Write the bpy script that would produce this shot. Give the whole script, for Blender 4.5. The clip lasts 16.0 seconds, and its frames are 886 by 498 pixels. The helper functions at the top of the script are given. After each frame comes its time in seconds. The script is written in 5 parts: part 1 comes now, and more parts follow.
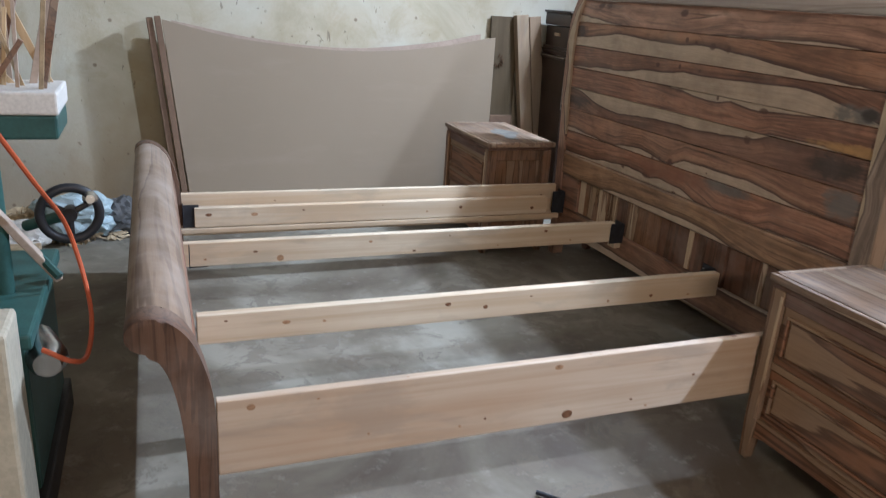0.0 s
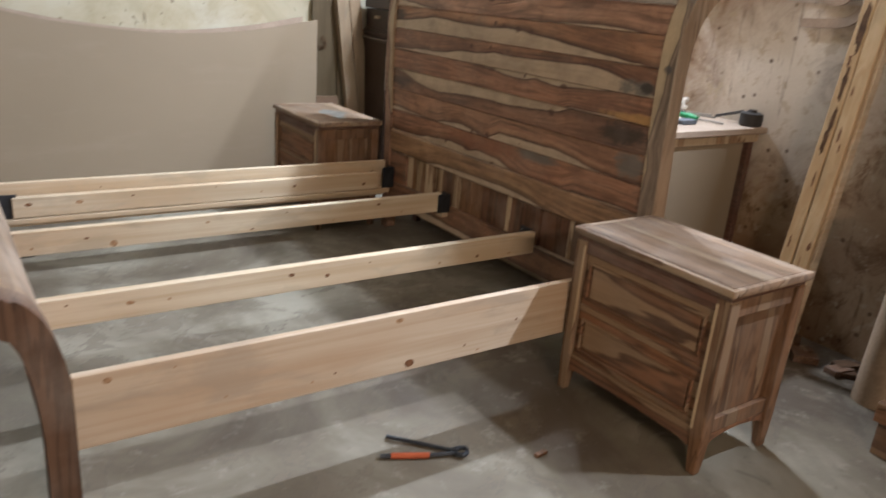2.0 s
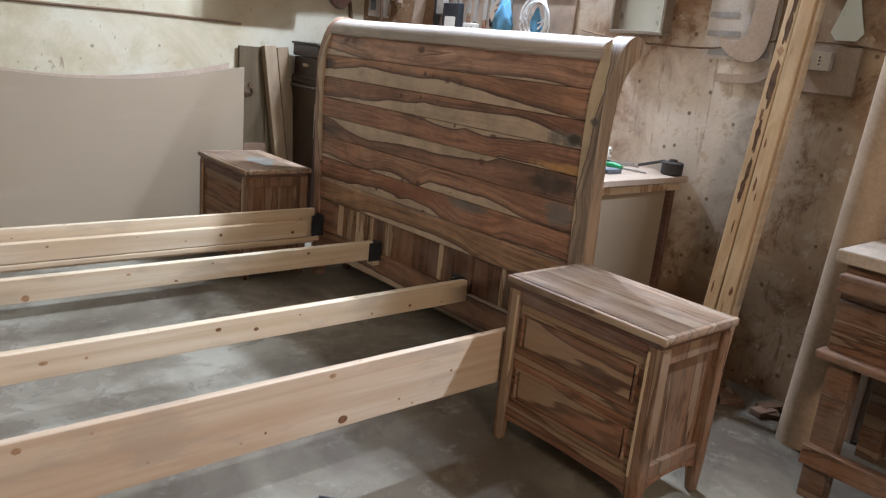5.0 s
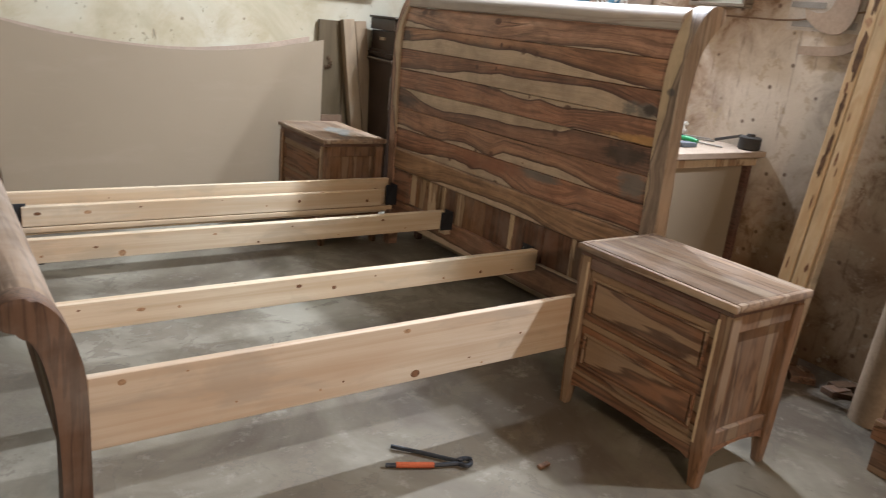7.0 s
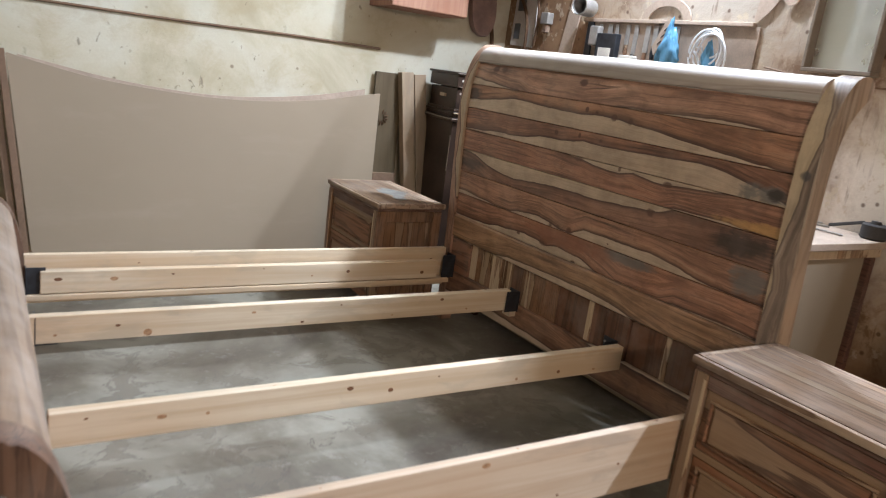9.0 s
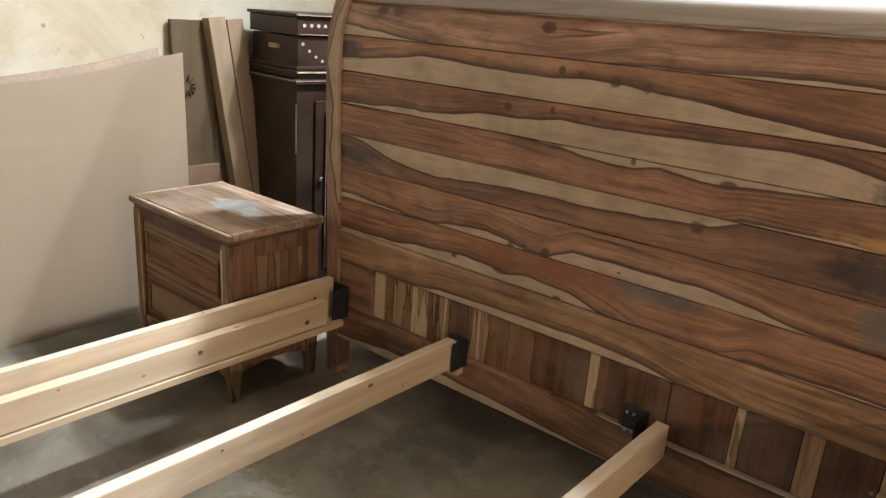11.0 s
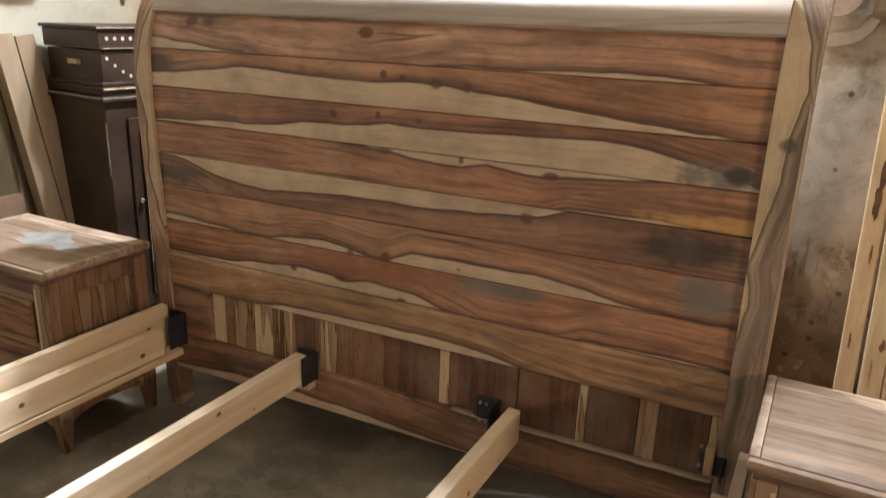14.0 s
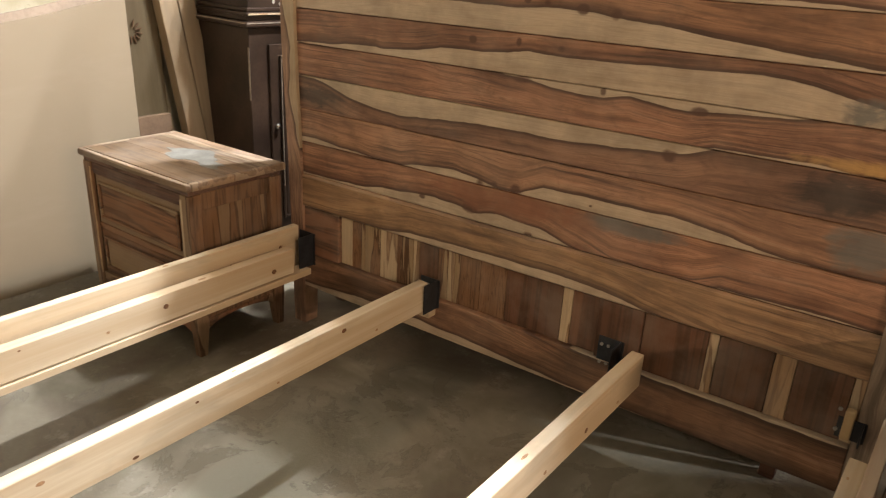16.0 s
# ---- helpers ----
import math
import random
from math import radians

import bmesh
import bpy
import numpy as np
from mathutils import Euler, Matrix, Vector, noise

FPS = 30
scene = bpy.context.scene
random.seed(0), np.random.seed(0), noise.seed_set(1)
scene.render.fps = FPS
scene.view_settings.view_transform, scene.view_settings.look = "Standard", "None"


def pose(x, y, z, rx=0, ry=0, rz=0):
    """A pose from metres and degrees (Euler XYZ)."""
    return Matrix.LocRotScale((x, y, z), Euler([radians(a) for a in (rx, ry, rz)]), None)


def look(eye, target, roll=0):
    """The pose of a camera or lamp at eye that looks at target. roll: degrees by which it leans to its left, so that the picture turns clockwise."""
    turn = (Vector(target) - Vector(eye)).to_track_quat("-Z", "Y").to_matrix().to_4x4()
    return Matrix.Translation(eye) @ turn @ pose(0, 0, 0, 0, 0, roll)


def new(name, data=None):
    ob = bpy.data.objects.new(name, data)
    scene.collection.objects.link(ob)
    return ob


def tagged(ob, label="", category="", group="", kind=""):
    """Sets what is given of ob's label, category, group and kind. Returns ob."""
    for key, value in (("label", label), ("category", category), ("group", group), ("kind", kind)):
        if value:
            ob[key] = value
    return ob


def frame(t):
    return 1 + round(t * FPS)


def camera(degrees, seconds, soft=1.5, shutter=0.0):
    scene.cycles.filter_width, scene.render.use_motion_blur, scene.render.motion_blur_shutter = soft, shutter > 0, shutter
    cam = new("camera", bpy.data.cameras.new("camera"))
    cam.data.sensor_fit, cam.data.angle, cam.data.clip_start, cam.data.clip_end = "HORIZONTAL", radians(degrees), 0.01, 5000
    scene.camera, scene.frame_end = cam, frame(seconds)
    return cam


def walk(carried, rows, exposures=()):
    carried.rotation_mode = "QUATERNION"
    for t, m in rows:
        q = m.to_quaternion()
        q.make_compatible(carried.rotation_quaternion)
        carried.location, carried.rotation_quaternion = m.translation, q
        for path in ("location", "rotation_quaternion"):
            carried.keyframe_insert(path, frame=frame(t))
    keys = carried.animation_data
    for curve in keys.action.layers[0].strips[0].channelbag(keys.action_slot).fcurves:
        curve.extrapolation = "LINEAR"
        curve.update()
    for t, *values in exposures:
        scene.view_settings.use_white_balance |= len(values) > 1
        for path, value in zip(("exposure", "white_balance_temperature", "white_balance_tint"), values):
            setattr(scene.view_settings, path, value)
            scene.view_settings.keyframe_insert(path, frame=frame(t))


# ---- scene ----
cam = camera(61.6, 16.0, soft=1.1, shutter=0.5)
PATH = [
    (0, (-0.097, -1.581, 1.329), (0.61, 0.176, 0.688), 4.0),
    (0.5, (-0.081, -1.632, 1.302), (0.664, 0.086, 0.599), 4.7),
    (1, (-0.154, -1.648, 1.286), (0.756, -0.025, 0.554), 7.2),
    (1.5, (-0.224, -1.713, 1.303), (0.809, -0.144, 0.618), 5.5),
    (2, (-0.203, -1.743, 1.336), (0.899, -0.205, 0.687), 4.9),
    (2.5, (-0.122, -1.681, 1.384), (1.152, -0.202, 0.947), 5.7),
    (3, (-0.056, -1.669, 1.419), (1.238, -0.184, 1.074), 5.7),
    (3.5, (-0.036, -1.651, 1.411), (1.284, -0.19, 1.057), 5.4),
    (4, (-0.045, -1.657, 1.404), (1.28, -0.216, 0.994), 4.5),
    (4.2, (-0.074, -1.66, 1.401), (1.237, -0.218, 0.95), 4.7),
    (6.3, (-0.286, -1.788, 1.272), (0.933, -0.298, 0.731), 6.8),
    (6.5, (-0.268, -1.784, 1.312), (0.925, -0.275, 0.764), 6.1),
    (7, (-0.269, -1.764, 1.313), (0.854, -0.216, 0.726), 6.0),
    (7.5, (-0.303, -1.736, 1.301), (0.691, -0.109, 0.698), 6.4),
    (7.8, (-0.27, -1.712, 1.317), (0.688, -0.073, 0.69), 6.4),
    (8, (-0.234, -1.681, 1.318), (0.729, -0.027, 0.739), 6.3),
    (8.2, (-0.235, -1.646, 1.302), (0.76, 0.024, 0.831), 7.8),
    (10.3, (0.156, -0.363, 1.373), (1.409, 1.068, 0.752), 4.0),
    (10.5, (0.192, -0.231, 1.352), (1.533, 1.116, 0.729), 4.8),
    (11, (0.245, -0.042, 1.366), (1.704, 1.178, 0.746), 4.1),
    (11.5, (0.250, -0.010, 1.378), (1.772, 1.153, 0.807), 5.3),
    (12, (0.245, -0.028, 1.391), (1.852, 1.044, 0.876), 4.3),
    (12.5, (0.243, -0.037, 1.394), (1.881, 0.985, 0.872), 3.3),
    (13, (0.255, -0.042, 1.390), (1.934, 0.906, 0.857), 3.0),
    (13.5, (0.264, -0.043, 1.392), (1.963, 0.873, 0.868), 2.6),
    (14, (0.264, -0.042, 1.384), (1.959, 0.834, 0.782), 2.0),
    (14.5, (0.262, -0.044, 1.352), (1.898, 0.853, 0.630), 1.6),
    (15, (0.257, -0.026, 1.347), (1.820, 0.985, 0.618), 1.9),
    (15.5, (0.245, -0.016, 1.339), (1.777, 1.047, 0.616), 2.5),
    (16, (0.243, -0.001, 1.325), (1.743, 1.097, 0.586), 3.0),
]
walk(cam, [(t, look(eye, target, roll)) for t, eye, target, roll in PATH],
     [(0, -0.2, 4900, 10), (0.5, -0.15, 5050, 10), (1, -0.1, 5000, 10), (1.5, -0.15, 5450, 10), (2, -0.15, 5500, 10), (3.5, -0.15, 5250, 10), (4.2, -0.12, 5150, 10), (7, -0.05, 5600, 10), (8.2, -0.05, 5300, 10), (10.3, 0.05, 5350, 10), (10.6, 0.05, 5400, 10), (11, 0.2, 5800, 10), (11.5, 0.25, 5200, 10), (12, 0.15, 5500, 10), (13.5, 0.25, 5500, 10), (14.5, 0.5, 6250, 10), (15, 0.5, 6200, 10), (16, 0.45, 6250, 10)])

# ---- light ----
world = bpy.data.worlds.new("world")
scene.world = world
world.use_nodes = True
world.node_tree.nodes["Background"].inputs[0].default_value = (0.5, 0.5, 0.55, 1)
world.node_tree.nodes["Background"].inputs[1].default_value = 0.01

BULB, BULB_2 = (2.86, 1.50, 2.78), (2.86, -1.40, 2.78)


def point_lamp(name, place, watts, color, radius):
    data = bpy.data.lights.new(name, "POINT")
    data.energy, data.color, data.shadow_soft_size = watts, color, radius
    ob = new(name, data)
    ob.location = place
    return ob


def area_lamp(name, eye, target, watts, color, sx, sy):
    data = bpy.data.lights.new(name, "AREA")
    data.shape, data.size, data.size_y = "RECTANGLE", sx, sy
    data.energy, data.color = watts, color
    ob = new(name, data)
    ob.matrix_world = look(eye, target)
    return ob


def spot_lamp(name, eye, target, watts, color, degrees, blend, radius):
    data = bpy.data.lights.new(name, "SPOT")
    data.energy, data.color, data.shadow_soft_size = watts, color, radius
    data.spot_size, data.spot_blend = radians(degrees), blend
    ob = new(name, data)
    ob.matrix_world = look(eye, target)
    return ob


spot_lamp("shaded_bulb_light", BULB, (0.5, 1.0, 0.85), 425, (1.0, 0.985, 0.96), 138, 1.0, 0.04)
spot_lamp("second_bulb_light", BULB_2, (0.5, 0.8, 0.5), 470, (1.0, 0.985, 0.96), 75, 1.0, 0.05)
# extra point light added near the bulb to brighten walls outside the spot's cone
point_lamp("bulb_glow", (BULB[0] - 0.26, BULB[1], BULB[2] - 0.02), 145, (1.0, 0.985, 0.96), 0.04)
# warm fill added from the south for the headboard's front and other shaded faces
area_lamp("tube_light", (0.3, -3.2, 2.05), (1.2, 0.3, 1.1), 88, (1.0, 0.66, 0.40), 1.2, 0.08)


# ---- materials ----
class Nodes:
    """A small writer of node materials."""

    def __init__(self, name):
        self.mat = bpy.data.materials.new(name)
        self.mat.use_nodes = True
        self.tree = self.mat.node_tree
        self.bsdf = self.tree.nodes["Principled BSDF"]
        self.bsdf.inputs["Specular IOR Level"].default_value = 0.3

    def add(self, kind, **sockets):
        node = self.tree.nodes.new(kind)
        for key, value in sockets.items():
            self.put(node.inputs[key.replace("_", " ")], value)
        return node

    def put(self, socket, value):
        if hasattr(value, "is_output"):
            self.tree.links.new(value, socket)
        else:
            socket.default_value = value

    def coords(self, scale, randomly=True, seed=0.0):
        """Object coordinates stretched by scale, shifted at random for each object."""
        at = self.add("ShaderNodeTexCoord").outputs["Object"]
        if randomly:
            info = self.add("ShaderNodeObjectInfo").outputs["Random"]
            mul = self.tree.nodes.new("ShaderNodeVectorMath")
            mul.operation = "SCALE"
            mul.inputs[0].default_value = (17.3, 29.1, 23.7)
            self.put(mul.inputs["Scale"], info)
            plus = self.tree.nodes.new("ShaderNodeVectorMath")
            self.put(plus.inputs[0], at)
            self.put(plus.inputs[1], mul.outputs[0])
            at = plus.outputs[0]
        m = self.add("ShaderNodeMapping")
        self.put(m.inputs["Vector"], at)
        m.inputs["Scale"].default_value = scale
        m.inputs["Location"].default_value = (seed, seed * 1.7, seed * 0.6)
        return m.outputs[0]

    def noise(self, vector, scale=1.0, detail=4.0, rough=0.55, warp=0.0):
        n = self.add("ShaderNodeTexNoise", Scale=scale, Detail=detail, Roughness=rough, Distortion=warp)
        self.put(n.inputs["Vector"], vector)
        return n.outputs["Fac"]

    def voronoi(self, vector, scale=1.0):
        n = self.add("ShaderNodeTexVoronoi", Scale=scale)
        self.put(n.inputs["Vector"], vector)
        return n.outputs["Distance"]

    def ramp(self, fac, stops):
        n = self.add("ShaderNodeValToRGB")
        self.put(n.inputs[0], fac)
        e = n.color_ramp.elements
        while len(e) < len(stops):
            e.new(0.5)
        for el, (p, c) in zip(e, stops):
            el.position = p
            el.color = (*c, 1) if len(c) == 3 else c
        return n.outputs[0]

    def grey(self, fac, stops):
        return self.ramp(fac, [(p, (v, v, v)) for p, v in stops])

    def mix(self, fac, a, b, mode="MIX"):
        n = self.tree.nodes.new("ShaderNodeMix")
        n.data_type, n.blend_type = "RGBA", mode
        for i, v in ((0, fac), (6, a), (7, b)):
            if isinstance(v, tuple) and len(v) == 3:
                v = (*v, 1)
            self.put(n.inputs[i], v)
        return n.outputs[2]

    def math(self, op, a, b=0.0):
        n = self.tree.nodes.new("ShaderNodeMath")
        n.operation = op
        self.put(n.inputs[0], a)
        self.put(n.inputs[1], b)
        return n.outputs[0]

    def done(self, color, rough=0.6, bump=None, depth=0.1, reach=0.004, metal=0.0):
        self.put(self.bsdf.inputs["Base Color"], (*color, 1) if isinstance(color, tuple) and len(color) == 3 else color)
        self.put(self.bsdf.inputs["Roughness"], rough)
        self.bsdf.inputs["Metallic"].default_value = metal
        if bump is not None:
            b = self.add("ShaderNodeBump", Strength=depth, Distance=reach, Height=bump)
            self.put(self.bsdf.inputs["Normal"], b.outputs[0])
        return self.mat


def along(axis, small, big):
    return tuple(small if n == "xyz".index(axis) else big for n in range(3))


def figured(name, axis, heart=(0.205, 0.10, 0.056), dark=(0.055, 0.028, 0.018), sap=(0.38, 0.285, 0.19), level=0.56, dust=0.10, size=1.0, veins=95.0):
    """Rosewood: flowing heartwood with dark veins that run along pale sapwood bands."""
    w = Nodes(name)
    band = w.noise(w.coords(along(axis, 0.5 / size, 6.5 / size)), 1.0, 4.5, 0.46, 0.3)
    streak = w.noise(w.coords(along(axis, 0.7, 38.0), seed=3.1), 1.0, 4.0, 0.6, 0.5)
    fine = w.noise(w.coords(along(axis, 9.0, 330.0), seed=1.2), 1.0, 3.0, 0.6)
    tone = w.noise(w.coords(along(axis, 0.9, 5.0), seed=8.3), 1.0, 2.0, 0.5)
    ring = w.math("SINE", w.math("MULTIPLY", band, veins))
    red = w.mix(w.grey(tone, [(0.35, 0.0), (0.65, 1.0)]), heart, tuple(c * k for c, k in zip(heart, (1.45, 1.4, 1.35))))
    wood = w.mix(w.grey(ring, [(0.55, 0.0), (0.98, 0.55)]), red, dark)
    wood = w.mix(w.grey(streak, [(0.34, 0.7), (0.46, 0.12), (0.58, 0.0)]), wood, dark)
    pale = w.mix(w.grey(streak, [(0.32, 0.4), (0.46, 0.05), (0.7, 0.0)]), sap, tuple(c * 0.5 for c in sap))
    pale = w.mix(w.grey(ring, [(0.5, 0.0), (1.0, 0.18)]), pale, tuple(c * 0.55 for c in sap))
    where = w.grey(band, [(level, 0.0), (level + 0.012, 1.0)])
    color = w.mix(where, wood, pale)
    line = w.grey(band, [(level - 0.03, 0.0), (level - 0.005, 0.8), (level + 0.003, 0.8), (level + 0.012, 0.0)])
    color = w.mix(line, color, dark)
    color = w.mix(w.grey(fine, [(0.35, 0.3), (0.6, 0.0)]), color, w.mix(0.5, color, dark))
    powder = w.noise(w.coords((5, 5, 5), seed=5.5), 1.0, 5.0, 0.6)
    color = w.mix(w.grey(powder, [(0.42, 0.0), (0.75, dust * 3)]), color, (0.42, 0.37, 0.32))
    rough = w.grey(streak, [(0.3, 0.5), (0.7, 0.66)])
    return w.done(color, rough, w.math("ADD", fine, w.math("MULTIPLY", streak, 0.6)), 0.22, 0.0012)


def flowing(name, u, v, low, high, heart=(0.22, 0.10, 0.055), sap=(0.58, 0.47, 0.345), dark=(0.05, 0.024, 0.016), spots=(), wave=0.22, lines=1.0):
    """One planed rosewood board. u and v name the axis along and across it, with the range each spans. low and high: how far the pale
    sapwood reaches from the lower and the upper edge, at even steps along u (0 lower edge, 1 upper edge)."""
    w = Nodes(name)
    at = w.add("ShaderNodeSeparateXYZ")
    w.put(at.inputs[0], w.coords((1, 1, 1), False))

    def scaled(axis, a, b):
        return w.math("DIVIDE", w.math("SUBTRACT", at.outputs["xyz".index(axis)], a), b - a)

    uu, vv = scaled(*u), scaled(*v)
    seed = sum(ord(c) for c in name) * 0.37 % 50
    coarse = w.noise(w.coords(along(u[0], 3.2, 1.5), False, seed), 1.0, 2.0, 0.5)
    small = w.noise(w.coords(along(u[0], 13.0, 3.0), False, seed + 9), 1.0, 3.0, 0.6)
    wiggle = w.math("ADD", w.math("MULTIPLY", w.math("SUBTRACT", coarse, 0.5), wave * 0.5), w.math("MULTIPLY", w.math("SUBTRACT", small, 0.5), wave * 0.4))
    cusp = w.math("ABSOLUTE", w.math("SUBTRACT", w.noise(w.coords(along(u[0], 6.0, 1.0), False, seed + 4), 1.0, 1.5, 0.5), 0.5))
    wiggle = w.math("ADD", wiggle, w.math("MULTIPLY", w.math("SUBTRACT", 0.1, cusp), wave * 0.9))

    def reach(values):
        fac = w.grey(uu, [(k / (len(values) - 1), (b + 0.5) / 2) for k, b in enumerate(values)])
        return w.math("ADD", w.math("SUBTRACT", w.math("MULTIPLY", fac, 2.0), 0.5), wiggle)

    inside = w.math("MAXIMUM", w.math("SUBTRACT", reach(low), vv), w.math("SUBTRACT", vv, reach(high)))

    def grain(long, wide, shift, detail, rough):
        """Noise drawn out along the board, bent so that its lines follow the edge of the sapwood."""
        v3 = w.add("ShaderNodeCombineXYZ")
        w.put(v3.inputs[0], w.math("MULTIPLY", uu, long * abs(u[2] - u[1])))
        w.put(v3.inputs[1], w.math("MULTIPLY", inside, wide))
        v3.inputs[2].default_value = seed + shift
        return w.noise(v3.outputs[0], 1.0, detail, rough, 0.25)

    tone = grain(2.2, 3.4, 5.0, 5.0, 0.62)
    streak = grain(1.9, 9.0 * lines, 3.0, 6.0, 0.66)
    hair = grain(4.5, 34.0 * lines, 8.0, 4.0, 0.66)
    blot = w.noise(w.coords(along(u[0], 9.0, 22.0), False, seed + 6), 1.0, 5.0, 0.66, 0.8)
    fine = w.noise(w.coords(along(u[0], 9.0, 330.0), False, seed + 7), 1.0, 3.0, 0.6)
    patch = w.noise(w.coords(along(u[0], 2.2, 6.0), False, seed + 12), 1.0, 4.0, 0.6)
    w.bsdf.inputs["Specular IOR Level"].default_value = 0.5
    heart = tuple(c * k for c, k in zip(heart, (1.64, 1.70, 1.78)))
    wood = w.ramp(tone, [(0.30, tuple(c * 0.45 for c in heart)), (0.43, tuple(c * 0.90 for c in heart)), (0.56, tuple(c * k for c, k in zip(heart, (1.35, 1.38, 1.38)))), (0.72, tuple(c * k for c, k in zip(heart, (1.55, 1.80, 1.95))))])
    wood = w.mix(w.math("MULTIPLY", w.grey(patch, [(0.36, 0.35), (0.6, 1.0)]), w.grey(streak, [(0.33, 0.95), (0.42, 0.55), (0.50, 0.0)])), wood, dark)
    wood = w.mix(w.math("MULTIPLY", w.grey(patch, [(0.42, 0.15), (0.62, 1.0)]), w.grey(hair, [(0.36, 0.5), (0.5, 0.0)])), wood, dark)
    wood = w.mix(w.grey(blot, [(0.50, 0.0), (0.68, 0.55)]), wood, tuple(c * 0.42 for c in heart))
    edge = w.math("ADD", inside, w.math("MULTIPLY", w.math("SUBTRACT", streak, 0.5), 0.05))
    shade = w.grey(w.math("ADD", edge, 0.5), [(0.24, 0.0), (0.41, 0.30), (0.462, 0.82), (0.5, 0.9)])
    wood = w.mix(shade, wood, dark)
    pale = w.mix(w.grey(tone, [(0.35, 0.0), (0.65, 0.6)]), sap, tuple(c * k for c, k in zip(sap, (0.80, 0.76, 0.72))))
    pale = w.mix(w.grey(streak, [(0.34, 0.30), (0.46, 0.05), (0.6, 0.0)]), pale, tuple(c * 0.5 for c in sap))
    pale = w.mix(w.grey(blot, [(0.50, 0.0), (0.7, 0.28)]), pale, tuple(c * k for c, k in zip(sap, (0.66, 0.58, 0.50))))
    pale = w.mix(w.grey(hair, [(0.36, 0.18), (0.5, 0.0)]), pale, tuple(c * 0.5 for c in sap))
    color = w.mix(w.grey(w.math("ADD", inside, 0.5), [(0.497, 0.0), (0.512, 1.0)]), wood, pale)
    for su, sv, ru, rv, tint in spots:
        dx = w.math("DIVIDE", w.math("SUBTRACT", uu, su), ru)
        dy = w.math("DIVIDE", w.math("SUBTRACT", vv, sv), rv)
        far = w.math("ADD", w.math("ADD", w.math("MULTIPLY", dx, dx), w.math("MULTIPLY", dy, dy)), w.math("ADD", w.math("MULTIPLY", w.math("SUBTRACT", small, 0.5), 1.3), w.math("MULTIPLY", w.math("SUBTRACT", blot, 0.5), 2.6)))
        color = w.mix(w.grey(far, [(0.3, 0.85), (1.0, 0.0)]), color, tint)
    color = w.mix(w.grey(w.noise(w.coords((9, 9, 9), False, seed + 2), 1.0, 4.0, 0.6), [(0.4, 0.0), (0.68, 0.6)]), color, w.mix(0.5, color, dark))
    color = w.mix(w.grey(fine, [(0.35, 0.28), (0.6, 0.0)]), color, w.mix(0.5, color, dark))
    powder = w.noise(w.coords((5, 5, 5), False, seed), 1.0, 5.0, 0.6)
    color = w.mix(w.grey(powder, [(0.45, 0.0), (0.75, 0.16)]), color, (0.40, 0.34, 0.28))
    return w.done(color, w.grey(streak, [(0.3, 0.36), (0.7, 0.52)]), w.math("ADD", fine, w.math("MULTIPLY", streak, 0.6)), 0.22, 0.0012)


def pine_wood(name, axis, tint=(0.66, 0.585, 0.45), late=(0.52, 0.41, 0.27)):
    w = Nodes(name)
    grain = w.noise(w.coords(along(axis, 0.8, 30.0)), 1.0, 3.0, 0.5, 0.8)
    fine = w.noise(w.coords(along(axis, 12.0, 300.0), seed=2.0), 1.0, 3.0, 0.6)
    tone = w.noise(w.coords(along(axis, 1.1, 4.0), seed=6.0), 1.0, 3.0, 0.55)
    color = w.mix(w.grey(grain, [(0.40, 0.0), (0.62, 0.75)]), tint, late)
    color = w.mix(w.grey(tone, [(0.38, 0.0), (0.68, 0.7)]), color, tuple(c * k for c, k in zip(late, (0.95, 0.86, 0.78))))
    stain = w.noise(w.coords(along(axis, 3.0, 9.0), seed=9.0), 1.0, 4.0, 0.62, 0.5)
    color = w.mix(w.grey(stain, [(0.52, 0.0), (0.64, 0.45)]), color, tuple(c * k for c, k in zip(late, (0.72, 0.80, 0.92))))
    color = w.mix(w.grey(fine, [(0.3, 0.25), (0.6, 0.0)]), color, late)
    return w.done(color, 0.62, w.math("ADD", fine, grain), 0.2, 0.001)


M = {}
M["rosewood_y"] = figured("rosewood_across", "y")
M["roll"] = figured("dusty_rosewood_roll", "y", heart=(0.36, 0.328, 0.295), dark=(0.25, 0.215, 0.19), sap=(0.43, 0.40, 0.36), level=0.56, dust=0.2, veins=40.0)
M["post_side"] = figured("pale_post_side", "z", heart=(0.34, 0.27, 0.205), dark=(0.19, 0.14, 0.105), sap=(0.42, 0.345, 0.265), level=0.55, dust=0.15, size=0.4, veins=30.0)
M["foot_post"] = figured("dark_rosewood_foot_post", "z", heart=(0.105, 0.06, 0.036), dark=(0.04, 0.022, 0.014), sap=(0.20, 0.13, 0.08), level=0.68, dust=0.08, size=0.5, veins=60.0)
M["foot_roll"] = figured("dusty_rosewood_foot_roll", "y", heart=(0.20, 0.148, 0.102), dark=(0.11, 0.075, 0.05), sap=(0.265, 0.20, 0.142), level=0.54, dust=0.18, veins=60.0)
M["stand_y"] = figured("pale_rosewood_across", "y", heart=(0.195, 0.100, 0.053), dark=(0.06, 0.030, 0.017), sap=(0.30, 0.20, 0.118), level=0.54, dust=0.05, size=0.75, veins=45.0)
M["stand_top"] = figured("dusty_rosewood_top", "y", heart=(0.175, 0.118, 0.075), dark=(0.065, 0.040, 0.025), sap=(0.25, 0.185, 0.12), level=0.57, dust=0.10, size=0.5, veins=50.0)
